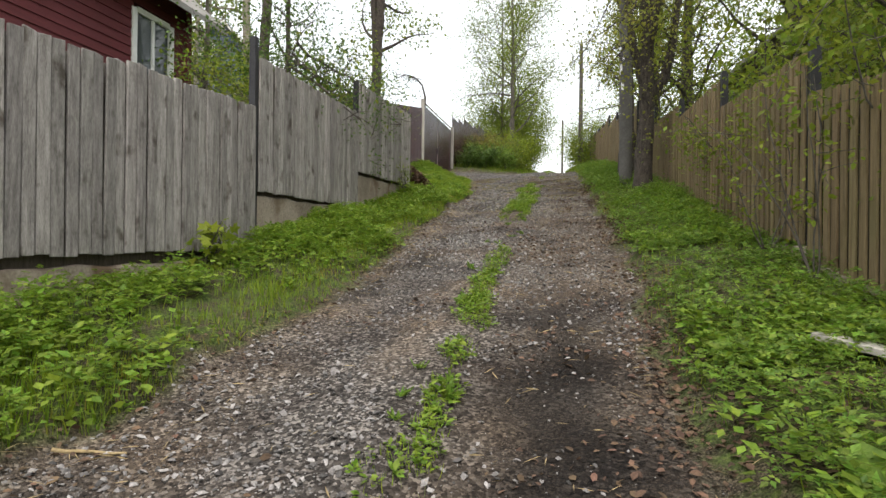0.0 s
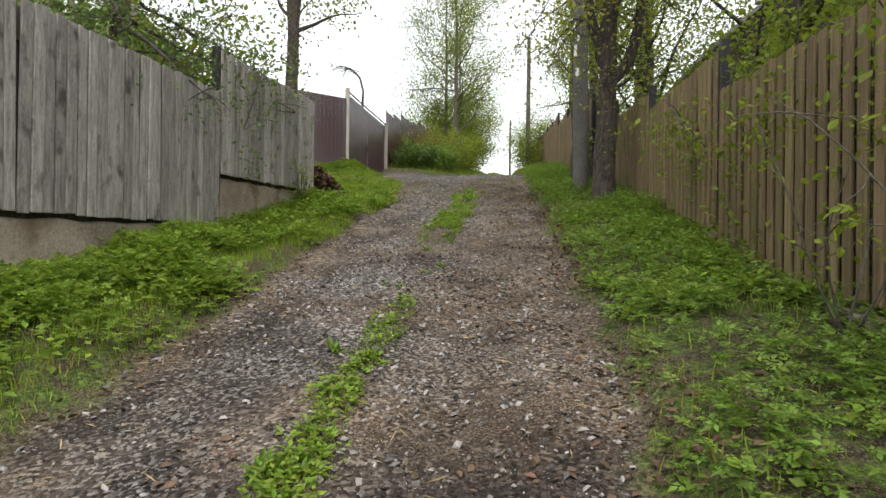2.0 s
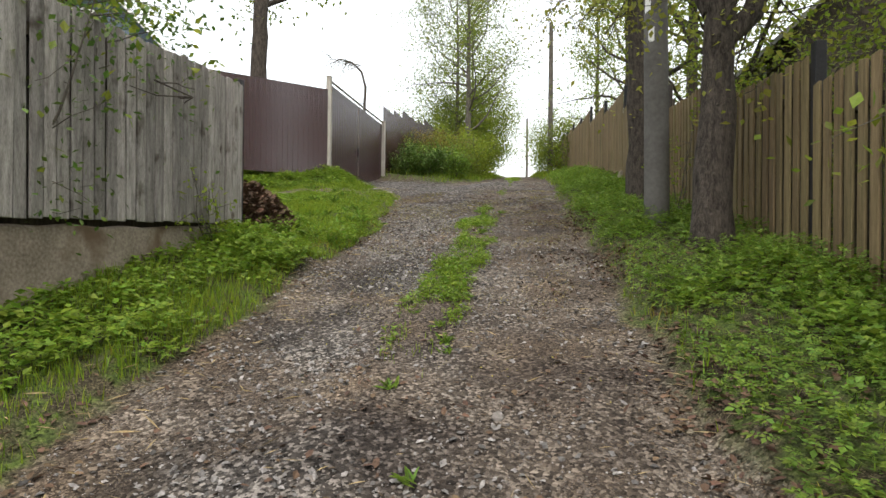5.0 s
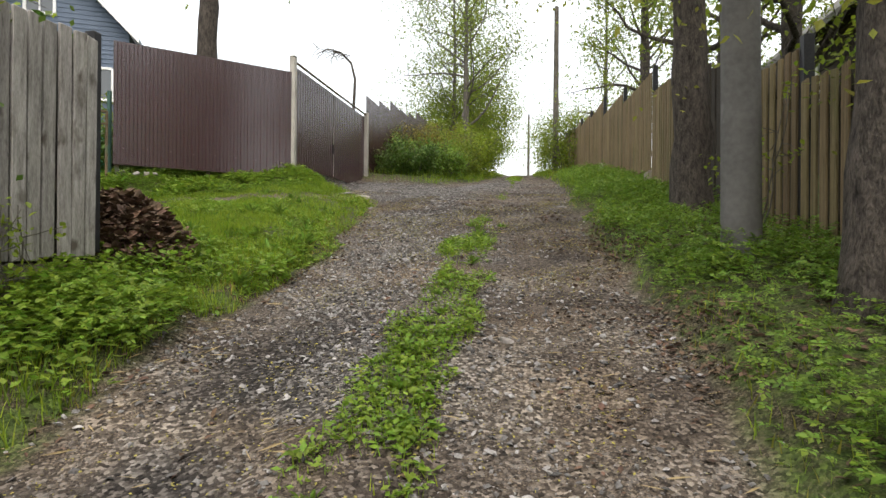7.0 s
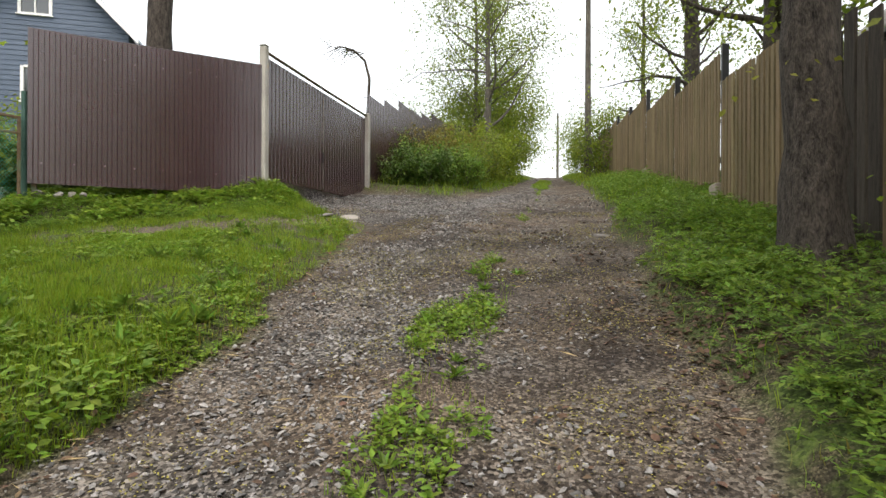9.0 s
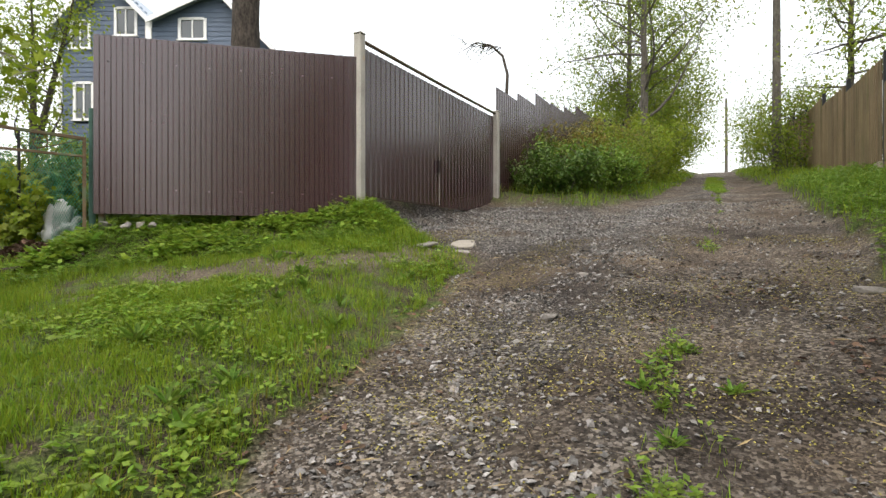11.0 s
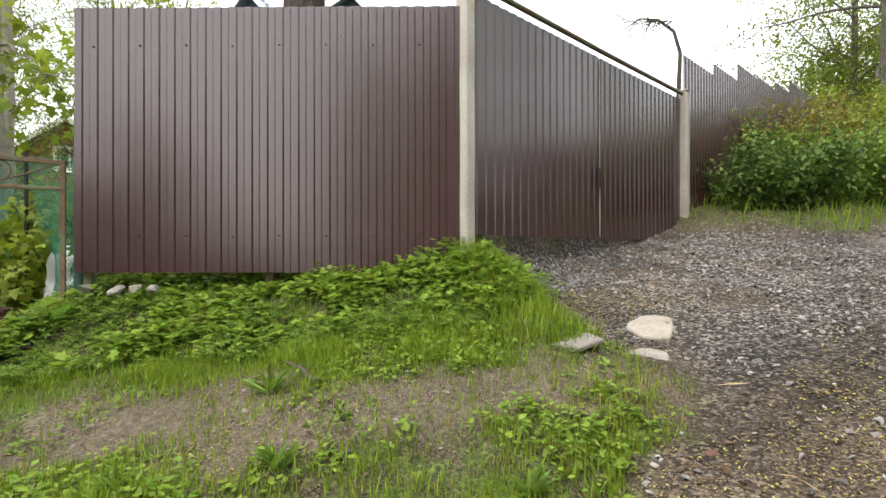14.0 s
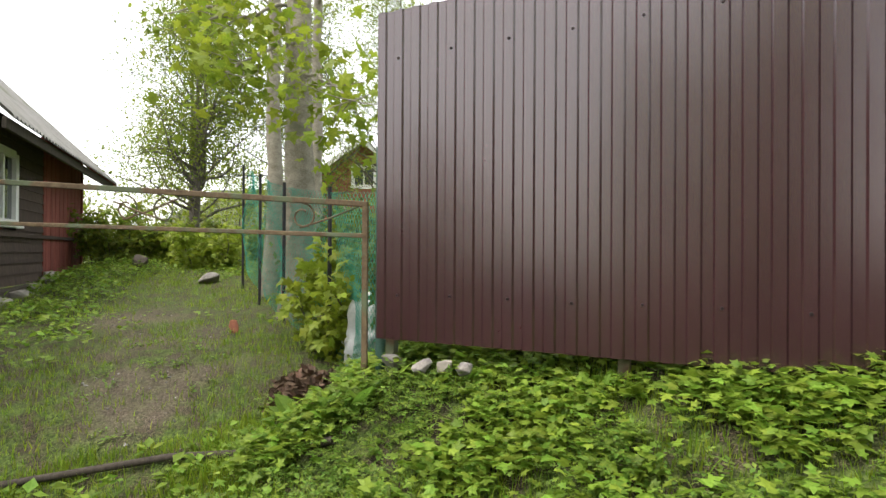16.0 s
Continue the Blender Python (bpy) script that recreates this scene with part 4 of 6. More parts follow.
def tree(name, label, category, x, y, tall, r, bark, leaf, seed, crown_from=0.35, reach=0.32, limbs=14, twigs=7, per=9, leaf_size=0.11,
         spread=0.22, lean=(0, 0), fork=None, template=(WEED_V, WEED_T), group="", sink=0.15, flare=1.35, lift=0.5, z=None, droop=0.5, boughs=(), heavy=(), sprouts=0):
    """A tapered trunk with limbs, twigs and a crown of single leaves with gaps."""
    rng = np.random.default_rng(seed)
    z = zat(x, y) if z is None else z
    e = thing(name, label, category, (x, y, z), group)
    wood, twig, tips = Pile(), Pile(), []
    stems = [((0, 0), lean, tall, r, -sink)]
    if fork:                                   # second stem: height, its own lean, share of the girth
        h, fl, share = fork
        stems.append(((lean[0] * h / tall, lean[1] * h / tall), fl, tall - h, r * share, h))
    for (ox, oy), ln, t, rad, z0 in stems:
        n = 40
        u = np.linspace(0, 1, n + 1)
        wob = np.cumsum(rng.normal(size=(n + 1, 2)) * 0.011 * t / 10, 0); wob -= wob[0]
        pts = np.stack([ox + ln[0] * u + wob[:, 0], oy + ln[1] * u + wob[:, 1], z0 + (t + (sink if z0 < 0 else 0)) * u], -1)
        radii = rad * (1 - 0.88 * u) * (1 + (flare - 1) * np.exp(-u * t / 0.35) * (z0 < 0))
        V, Q = tube_arrays(pts, radii, 14, 0.045, rng)
        wood.add(V, Q)
        for i in range(int(limbs * (t / tall))):
            s = crown_from + (1 - crown_from) * (i + rng.random()) / (limbs * t / tall)
            if z0 > 0:
                s = max(0.15, s * 0.9)
            s = min(s, 0.97)
            base = np.array([np.interp(s, u, pts[:, k]) for k in range(3)])
            a = rng.uniform(0, 6.28)
            L = reach * tall * (1.05 - 0.65 * s) * rng.uniform(0.7, 1.2)
            bp = branch_path(rng, base, (math.cos(a), math.sin(a), lift + 0.4 * s), L, 0.5, 0.25)
            r0 = max(0.012, rad * (1 - 0.85 * s) * 0.45)
            V, Q = tube_arrays(bp, np.linspace(r0, 0.006, len(bp)), 6)
            wood.add(V, Q)
            for j in range(twigs):
                q = rng.uniform(0.3, 1.0)
                b2 = np.array([np.interp(q, np.linspace(0, 1, len(bp)), bp[:, k]) for k in range(3)])
                d2 = rng.normal(size=3); d2[2] = abs(d2[2]) * 0.4
                tp = branch_path(rng, b2, d2, L * rng.uniform(0.2, 0.45), 0.5, 0.0, 4)
                V, Q = tube_arrays(tp, np.linspace(0.008, 0.003, len(tp)), 3)
                twig.add(V, Q)
                tips += [tp[-1], tp[-2], tp[-1] * 0.5 + tp[-2] * 0.5, tp[2]]
            tips += [bp[-1], bp[-2]]
    for path, r0, r1 in heavy:                 # thick crooked limbs, with shoots of their own
        c = np.array(path, float)
        q = np.linspace(0, 1, 14)
        hp = np.stack([np.interp(q, np.linspace(0, 1, len(c)), c[:, k]) for k in range(3)], -1) + np.cumsum(rng.normal(size=(14, 3)) * 0.018, 0)
        wood.add(*tube_arrays(hp, np.linspace(r0, r1, 14), 12, 0.05, rng))
        for j in range(26):
            tp = branch_path(rng, hp[int(rng.integers(3, 14))], rng.normal(size=3) * (1, 1, 0.6), rng.uniform(0.4, 1.1), 0.5, 0.1, 5)
            twig.add(*tube_arrays(tp, np.linspace(0.012, 0.003, 6), 4))
            tips += [tp[-1], tp[-2], tp[-3]]
    for j in range(sprouts):                   # shoots straight from the old bark
        hz, a = rng.uniform(1.2, 5.5), rng.uniform(0, 6.28)
        tp = branch_path(rng, (r * 0.8 * math.cos(a), r * 0.8 * math.sin(a), hz), (math.cos(a), math.sin(a), 0.3), rng.uniform(0.2, 0.7), 0.5, 0.0, 4)
        twig.add(*tube_arrays(tp, np.linspace(0.006, 0.002, 5), 3))
        tips += [tp[-1], tp[-2], tp[-3]]
    for start, end in boughs:                  # low boughs that hang into view
        s0, s1 = np.array(start) - (x, y, z), np.array(end) - (x, y, z)
        bp = s0 + (s1 - s0) * np.linspace(0, 1, 9)[:, None] + np.cumsum(rng.normal(size=(9, 3)) * 0.03, 0)
        wood.add(*tube_arrays(bp, np.linspace(0.025, 0.006, 9), 6))
        for j in range(16):
            b2 = bp[int(rng.integers(3, 9))]
            tp = branch_path(rng, b2, rng.normal(size=3) * (1, 1, 0.4), np.linalg.norm(s1 - s0) * rng.uniform(0.15, 0.4), 0.4, -0.1, 4)
            twig.add(*tube_arrays(tp, np.linspace(0.007, 0.003, 5), 4))
            tips += [tp[-1], tp[-2], tp[-3]]
    wood.make("trunk", bark, e)
    tagged(twig.make("twig_growth", bark, e), kind="stuff")
    V, T = leaves_at(rng, tips, per, spread, leaf_size, template, droop)
    place(new("crown", mesh_data("crown", V, T, leaf)), e)
    return e


def shrub(name, label, x, y, wide, tall, leaf, seed, stems=14, per=10, leaf_size=0.07, template=(TINY_V, TINY_T), group="", deep=None, z=None):
    rng = np.random.default_rng(seed)
    e = thing(name, label, "shrub", (x, y, zat(x, y) if z is None else z), group)
    wood, tips = Pile(), []
    deep = deep or wide
    for i in range(stems):
        a, q = rng.uniform(0, 6.28), rng.uniform(0.1, 1) ** 0.5
        root = np.array([math.cos(a) * wide * 0.42 * q, math.sin(a) * deep * 0.42 * q, -0.1])
        h = tall * rng.uniform(0.6, 1.05) * (1.1 - 0.35 * q)
        bp = branch_path(rng, root, (math.cos(a) * 0.35, math.sin(a) * 0.35, 1), h, 0.35, 0.2, 6)
        V, Q = tube_arrays(bp, np.linspace(0.014, 0.004, len(bp)), 5)
        wood.add(V, Q)
        for j in range(9):
            s = rng.uniform(0.12, 1.0)
            b2 = np.array([np.interp(s, np.linspace(0, 1, len(bp)), bp[:, k]) for k in range(3)])
            d = rng.normal(size=3); d[2] *= 0.5
            tp = branch_path(rng, b2, d, tall * rng.uniform(0.12, 0.3), 0.4, 0.1, 3)
            V, Q = tube_arrays(tp, np.linspace(0.005, 0.002, len(tp)), 3)
            wood.add(V, Q)
            tips += [tp[-1], tp[-2], tp[1]]
    tagged(wood.make("stem_growth", BARK, e), kind="stuff")
    V, T = leaves_at(rng, tips, per, 0.075 * tall ** 0.5, leaf_size, template, 0.4)
    place(new("foliage", mesh_data("foliage", V, T, leaf)), e)
    return e


# the lane's right side
tree("roadside_tree", "gnarled dark tree trunk with forked limbs against the tan fence", "tree", 1.25, 11.2, 11.0, 0.158, DARK_BARK, LEAF_OLIVE, 31, 0.30, 0.26, 16, 7, 6, 0.075, flare=1.45,
     heavy=(([(0.05, 0, 1.75), (0.42, 0.05, 2.05), (0.62, 0.1, 2.6), (0.75, 0.1, 3.6), (1.0, 0.2, 5.5)], 0.105, 0.045), ([(0, 0, 2.1), (-0.25, 0.1, 2.8), (-0.35, 0.2, 3.8), (-0.6, 0.4, 5.6)], 0.095, 0.04),
            ([(0, 0, 2.4), (0.15, -0.3, 3.0), (0.3, -0.5, 4.2), (0.4, -0.7, 5.5)], 0.08, 0.03)), sprouts=24,
     boughs=(((1.2, 11.2, 5.6), (0.3, 11.6, 4.6)), ((1.6, 11.3, 6.0), (2.2, 10.4, 4.9)), ((1.3, 11.0, 6.2), (0.9, 9.9, 5.2))))
tree("roadside_tree", "straight dark furrowed tree trunk beside the concrete pole", "tree", 1.30, 14.75, 13.0, 0.205, DARK_BARK, LEAF_OLIVE, 32, 0.3, 0.24, 16, 7, 6, 0.075, lean=(-0.2, 0.1), sprouts=14,
     boughs=(((1.2, 15.0, 8.2), (0.1, 14.0, 6.3)), ((1.2, 15.0, 7.4), (-0.2, 15.2, 6.4)), ((1.2, 15.0, 6.8), (0.3, 14.5, 5.7)), ((1.2, 15.0, 8.0), (1.9, 14.0, 6.6))))
# the last three are added, mostly out of view, to darken the brown fence's reflection
for i, (x, y, h, r, lf, s) in enumerate(((4.2, 7.2, 9, 0.14, LEAF, 41), (3.4, 10.2, 10, 0.15, LEAF_YELLOW, 42), (4.6, 13.0, 11, 0.17, LEAF, 43), (3.0, 16.5, 11, 0.16, LEAF_YELLOW, 44),
                                        (2.6, 19.5, 12, 0.17, LEAF, 45), (4.0, 22.5, 12, 0.18, LEAF, 46), (2.8, 26.0, 12, 0.16, LEAF_YELLOW, 47), (3.6, 31.0, 12, 0.17, LEAF, 48),
                                        (2.7, 36.0, 10, 0.15, LEAF, 49), (7.0, 18.0, 12, 0.17, LEAF, 51), (5.6, 4.5, 9, 0.13, LEAF_DARK, 52), (4.4, 2.2, 11, 0.15, LEAF, 53), (3.4, 4.9, 10, 0.14, LEAF, 54), (5.4, 7.6, 10, 0.15, LEAF, 55))):
    tree("garden_tree", "slim tree in yellow-green spring leaf behind the tan fence", "tree", x, y, h, r, DARK_BARK, lf, s, 0.10, 0.27, 24, 8, 11, 0.105, 0.30, template=TINY, group="trees behind the tan fence")
for x, y, w, h, s in ((3.3, 5.2, 1.8, 2.9, 61), (3.0, 7.7, 1.6, 3.0, 62), (3.2, 11.8, 1.6, 2.8, 63), (5.0, 9.0, 2.5, 3.5, 64), (4.6, 2.6, 2.0, 2.8, 65)):
    shrub("garden_shrub", "leafy green shrub rising above the tan fence", x, y, w, h, LEAF, s, 18, 20, 0.07, group="shrubs behind the tan fence")
for x, y, w, h, lf, s in ((1.35, 31.0, 2.0, 2.8, LEAF, 66), (1.35, 35.0, 2.6, 3.4, LEAF_YELLOW, 67), (1.6, 41.0, 3.0, 4.6, LEAF, 68), (1.5, 48.0, 3.4, 5.0, LEAF, 69)):
    shrub("lane_shrub", "tall bright green shrub at the lane's upper edge", x, y, w, h, lf, s, 22, 10, 0.11, group="shrubs by the upper lane")
# the lane's left side
tree("tall_tree", "tall dark tree with a forked trunk behind the brown fence", "tree", -6.58, 17.62, 13.0, 0.215, DARK_BARK, LEAF, 33, 0.24, 0.26, 18, 7, 8, 0.12, lean=(0.5, 0.3), fork=(3.2, (-0.6, 0.5), 0.7))
for x, y, h, r, lf, s in ((-3.6, 33.0, 13, 0.15, LEAF, 71), (-4.6, 36.0, 12, 0.13, LEAF, 72), (-4.2, 40.0, 9.5, 0.12, LEAF_YELLOW, 73)):
    tree("birch_like_tree", "slender tree in light spring leaf beyond the gate", "tree", x, y, h, r, BARK, lf, s, 0.16, 0.38, 28, 9, 11, 0.12, 0.33, lift=0.45, template=TINY, group="trees beyond the gate")
for x, y, w, h, lf, s in ((-4.2, 36.5, 2.6, 5.4, LEAF, 75), (-4.7, 42.0, 3.4, 7.0, LEAF, 76), (-5.2, 49.0, 3.8, 7.5, LEAF, 77), (-3.9, 31.5, 2.0, 2.8, LEAF_YELLOW, 78), (-4.4, 39.0, 2.4, 6.0, LEAF_YELLOW, 79)):
    shrub("lane_thicket", "dense green thicket at the lane's upper edge", x, y, w, h, lf, s, 30, 18, 0.12, group="thickets by the upper lane")
for x, y, w, h, lf, s in ((-4.1, 23.5, 1.5, 1.1, LEAF_DARK, 81), (-3.7, 24.8, 1.8, 1.35, HERB, 82), (-3.8, 26.5, 1.9, 1.6, LEAF, 83), (-3.6, 28.4, 1.8, 1.8, LEAF, 84), (-4.3, 25.6, 1.2, 1.75, LEAF_RUST, 85), (-4.2, 28.6, 1.6, 2.1, LEAF_RUST, 86)):
    shrub("bush", "low dense bush against the upper steel fence", x, y, w, h, lf, s, 22, 12, 0.085, group="bushes by the upper fence")
# behind the grey fence
tree("garden_tree", "dark leaning trunk behind the grey fence", "tree", -6.9, 11.2, 9.5, 0.16, DARK_BARK, LEAF, 34, 0.5, 0.22, 10, 6, 5, 0.09, lean=(0.2, 0.3))
tree("garden_tree", "small tree in pale green leaf behind the grey fence", "tree", -8.8, 12.0, 7.0, 0.09, BARK, LEAF, 35, 0.2, 0.32, 16, 7, 6, 0.085)
tree("garden_tree", "low tree hanging its leafy boughs over the grey fence", "tree", -4.5, 8.2, 4.6, 0.07, DARK_BARK, LEAF_DARK, 36, 0.3, 0.26, 12, 6, 8, 0.06, template=TINY,
     boughs=(((-4.4, 8.2, 4.2), (-3.25, 8.0, 3.15)), ((-4.4, 8.1, 4.4), (-3.5, 7.0, 3.75)), ((-4.4, 8.3, 4.3), (-3.35, 10.5, 3.75)), ((-4.4, 8.2, 4.6), (-3.5, 9.6, 4.2))))
shrub("garden_shrub", "bright green shrub beside the red house", -4.9, 8.8, 1.0, 3.5, LEAF, 87, 22, 14, 0.085)
shrub("garden_shrub", "dense dark green shrub beside the red house", -6.3, 10.8, 1.3, 4.6, LEAF_DARK, 89, 26, 14, 0.09)
shrub("fence_vine", "thin leafy shoots hanging over the grey fence", -4.1, 9.2, 0.9, 2.3, LEAF_DARK, 88, 9, 10, 0.06)
# the yard
tree("yard_tree", "pale grey tree trunk beside the green net", "tree", -10.1, 16.02, 12.0, 0.185, PALE_BARK, LEAF_YELLOW, 37, 0.36, 0.24, 8, 5, 5, 0.12, 0.2, lean=(-0.25, -0.1), template=MAPLE,
     boughs=(((-10.15, 16.0, 6.9), (-8.9, 15.35, 6.2)), ((-10.15, 16.0, 6.6), (-8.65, 16.25, 5.75)), ((-10.2, 16.0, 7.3), (-9.6, 14.9, 6.6))))
tree("yard_tree", "slim grey trunk in the yard", "tree", -11.7, 15.85, 11.0, 0.12, PALE_BARK, LEAF, 38, 0.3, 0.25, 14, 6, 6, 0.11, lean=(0.3, 0))
tree("yard_tree", "slim grey trunk in the yard", "tree", -12.53, 16.6, 11.0, 0.10, PALE_BARK, LEAF, 39, 0.3, 0.25, 14, 6, 6, 0.11)
tree("fruit_tree", "gnarled old fruit tree with yellow-green leaves", "tree", -15.3, 19.6, 5.2, 0.12, DARK_BARK, LEAF_YELLOW, 40, 0.25, 0.32, 14, 6, 6, 0.09, fork=(1.3, (1.0, 0.4), 0.8))
for x, y, h, s in ((-18.6, 14.7, 6.2, 91), (-20.5, 17.5, 7.0, 92), (-24, 21, 9, 93), (-22, 14.5, 7, 94)):
    tree("bushy_tree", "many-stemmed bushy tree at the yard's end", "tree", x, y, h, 0.10, BARK, LEAF, s, 0.10, 0.40, 26, 9, 12, 0.075, 0.3, template=TINY, group="yard trees", fork=(0.6, (0.8, 0.3), 0.8))

# ---------------------------------------------------------------- plants on the ground
RN = np.random.default_rng(99)


def grow(n, x0, x1, y0, y1, keep):
    x, y = RN.uniform(x0, x1, n), RN.uniform(y0, y1, n)
    k = RN.random(n) < keep(x, y)
    x, y = x[k], y[k]
    return np.stack([x, y, height(x, y)], -1)


def open_ground(x, y):
    """1 where plants may stand."""
    left = (x < left_edge(y) + 0.05)
    ok = left & ~((x < GREY_X + 0.03) & (x > GREY_X - 0.22) & (y < 11.6)) | (x > right_edge(y) - 0.03)
    return ok & (lane_mask(x, y) < 0.5)


def stuff(name, label, category, V, T, mat):
    return tagged(new(name, mesh_data(name, V, T, mat)), label, category, kind="stuff")


def blades(P, tall, wide=0.006):
    n = len(P)
    R = turns(RN.uniform(0, 6.28, n), RN.normal(0, 0.22, n), RN.normal(0, 0.15, n))
    h = tall * RN.uniform(0.4, 1.2, n)
    wide = wide * np.clip(h / 0.1, 0.7, 1.0)
    return strew(BLADE_V, BLADE_T, P, R, np.stack([wide * RN.uniform(0.7, 1.5, n), h * 0.8, h], -1))


def leafy(P, tall, size, template, leaves=6, tilt=0.25):
    """Leafy plants: leaves on stalks that lean outwards from one root, the upper ones flatter."""
    n = len(P)
    h = tall * RN.uniform(0.4, 1.15, n) * (1 + 0.45 * lumps(P[:, 0], P[:, 1], 0.45))
    Q, H = np.repeat(P, leaves, 0), np.repeat(h, leaves)
    lev = RN.uniform(0.25, 1.0, len(Q)) ** 0.8
    yaw = RN.uniform(0, 6.28, len(Q))
    out = H * (0.18 + 0.35 * (1 - lev))
    Q = Q + np.stack([-out * np.sin(yaw), out * np.cos(yaw), H * lev], -1)
    R = turns(yaw, RN.normal(tilt - 0.35 * (1 - lev), 0.3, len(Q)), RN.normal(0, 0.28, len(Q)))
    return strew(template[0], template[1], Q, R, np.repeat(size * RN.uniform(0.7, 1.3, n), leaves) * RN.uniform(0.6, 1.2, len(Q)))


def bank(x, y):
    """1 on the weedy bank below the brown fence."""
    return soft((1.05 - near_segment(x, y, (-7.0, 16.15), (-5.0, 18.1))) / 0.4)


def worn(x, y):
    """1 where the verge by the lane is trodden thin."""
    return soft((0.20 - (left_edge(y) - x) + 0.35 * lumps(x, y, 0.55) + 0.15 * lumps(x, y, 0.2)) / 0.3) * (x < -1)


WEED = (WEED_V, WEED_T)
grassy = lambda x, y: open_ground(x, y) * np.where(x < -1, 1.0, 0.10) * (1 - 0.85 * dirt_patch(x, y)) * np.clip(0.6 + 0.55 * lumps(x, y, 0.7) + 0.35 * lumps(x, y, 0.22), 0, 1) * (1 - 0.75 * bank(x, y)) * (1 - 0.8 * worn(x, y))
G1 = grow(460000, -7.5, 2.0, 0.6, 19.0, grassy)
V, T = blades(G1, (0.088 - 0.022 * soft((G1[:, 1] - 12.5) / 2.0) * (G1[:, 0] < -2.3)) * (1 + 0.5 * lumps(G1[:, 0], G1[:, 1], 0.4)), 0.0062)
stuff("grass", "fresh green grass on the lane's banks", "grass", V, T, GRASS)
GM = grow(330000, -7.6, -1.9, 11.4, 17.6, lambda x, y: grassy(x, y) * 0.9)
V, T = blades(GM, 0.062 * np.clip(1 + 0.9 * lumps(GM[:, 0], GM[:, 1], 0.3), 0.35, 2), 0.0065)
stuff("meadow_grass", "short bright grass in the mouth of the yard", "grass", V, T, GRASS)
G2 = grow(230000, -2.2, 0.0, 0.6, 40.0, lambda x, y: strip_mask(x, y) * np.clip(0.45 + 0.6 * lumps(x, y, 0.3), 0, 1))
V, T = blades(G2, 0.055, 0.006)
stuff("ridge_grass", "short grass on the ridge between the wheel tracks", "grass", V, T, GRASS)
G3 = grow(150000, -20, -7, 9, 20, lambda x, y: (1 - 0.85 * dirt_patch(x, y)) * np.clip(0.5 + 0.6 * lumps(x, y, 0.8), 0, 1))
V, T = blades(G3, 0.065, 0.008)
stuff("yard_grass", "short rough grass in the yard", "grass", V, T, GRASS)
G4 = grow(30000, -5.0, 3.0, 19, 48, lambda x, y: open_ground(x, y) * 0.8)
V, T = blades(G4, 0.22, 0.012)
stuff("upper_grass", "grass along the upper lane's edges", "grass", V, T, GRASS)
right_side = lambda x, y: open_ground(x, y) * (x > -0.5) * (x < right_fence_x(y) + 0.2) * np.clip(0.8 + 0.8 * lumps(x, y, 0.55), 0.3, 1) * soft((x - right_edge(y) + 0.02) / 0.18)
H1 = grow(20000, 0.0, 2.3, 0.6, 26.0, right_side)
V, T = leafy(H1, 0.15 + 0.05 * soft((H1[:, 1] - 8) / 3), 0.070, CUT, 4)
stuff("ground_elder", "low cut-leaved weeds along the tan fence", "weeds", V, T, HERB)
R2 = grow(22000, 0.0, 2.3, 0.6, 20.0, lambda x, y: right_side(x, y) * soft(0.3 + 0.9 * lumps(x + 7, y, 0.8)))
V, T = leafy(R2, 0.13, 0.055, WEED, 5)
stuff("verge_weeds", "bright broadleaf weeds along the tan fence", "weeds", V, T, BRIGHT_HERB)
left_low = lambda x, y: left_side(x, y) * soft((14.8 - y) / 2.5)
left_side = lambda x, y: open_ground(x, y) * (x < -1) * soft(0.40 + 0.75 * lumps(x, y, 0.8) + 0.5 * (x < -2.75) * (y < 11.5) - 0.05 * (y > 11.5)) * (1 - dirt_patch(x, y)) * (1 - 0.6 * worn(x, y)) * (1 - bank(x, y)) * np.where((x < -3.0) & (y < 3.4), 0.35, 1)
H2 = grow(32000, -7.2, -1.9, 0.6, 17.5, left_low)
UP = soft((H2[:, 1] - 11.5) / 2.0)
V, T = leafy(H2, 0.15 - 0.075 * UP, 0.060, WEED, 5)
stuff("broadleaf_weeds", "broadleaf weeds among the bank grass", "weeds", V, T, BRIGHT_HERB)
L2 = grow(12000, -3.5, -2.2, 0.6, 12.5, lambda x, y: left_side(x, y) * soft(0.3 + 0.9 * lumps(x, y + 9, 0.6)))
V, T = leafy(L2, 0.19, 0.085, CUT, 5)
stuff("tall_weeds", "taller cut-leaved weeds by the concrete footing", "weeds", V, T, BRIGHT_HERB)
H3 = grow(7500, -7.6, -4.2, 14.8, 18.6, lambda x, y: bank(x, y) * soft(0.42 + 1.0 * lumps(x, y, 0.4)))
V, T = leafy(H3, 0.135, 0.055, MAPLE, 6)
stuff("bank_weeds", "lobed leafy weeds on the bank below the brown fence", "weeds", V, T, BRIGHT_HERB)
H7 = grow(6000, -8.0, -4.2, 14.6, 18.6, lambda x, y: soft((1.4 - near_segment(x, y, (-7.0, 16.15), (-5.0, 18.1))) / 0.5) * soft(0.4 + 0.9 * lumps(x + 3, y, 0.5)) * (1 - dirt_patch(x, y)))
V, T = leafy(H7, 0.11, 0.065, CUT, 5)
stuff("bank_ferns", "cut-leaved low weeds on the bank below the brown fence", "weeds", V, T, HERB)
H4 = grow(16000, -22, -6.8, 8, 21, lambda x, y: (1 - dirt_patch(x, y)) * soft(0.25 + 0.8 * lumps(x, y, 1.1)))
V, T = leafy(H4, 0.15, 0.075, WEED, 6)
stuff("yard_weeds", "leafy weeds in the yard", "weeds", V, T, BRIGHT_HERB)
H8 = grow(60000, -7.4, -1.9, 11.2, 17.5, lambda x, y: left_side(x, y) * 0.6)
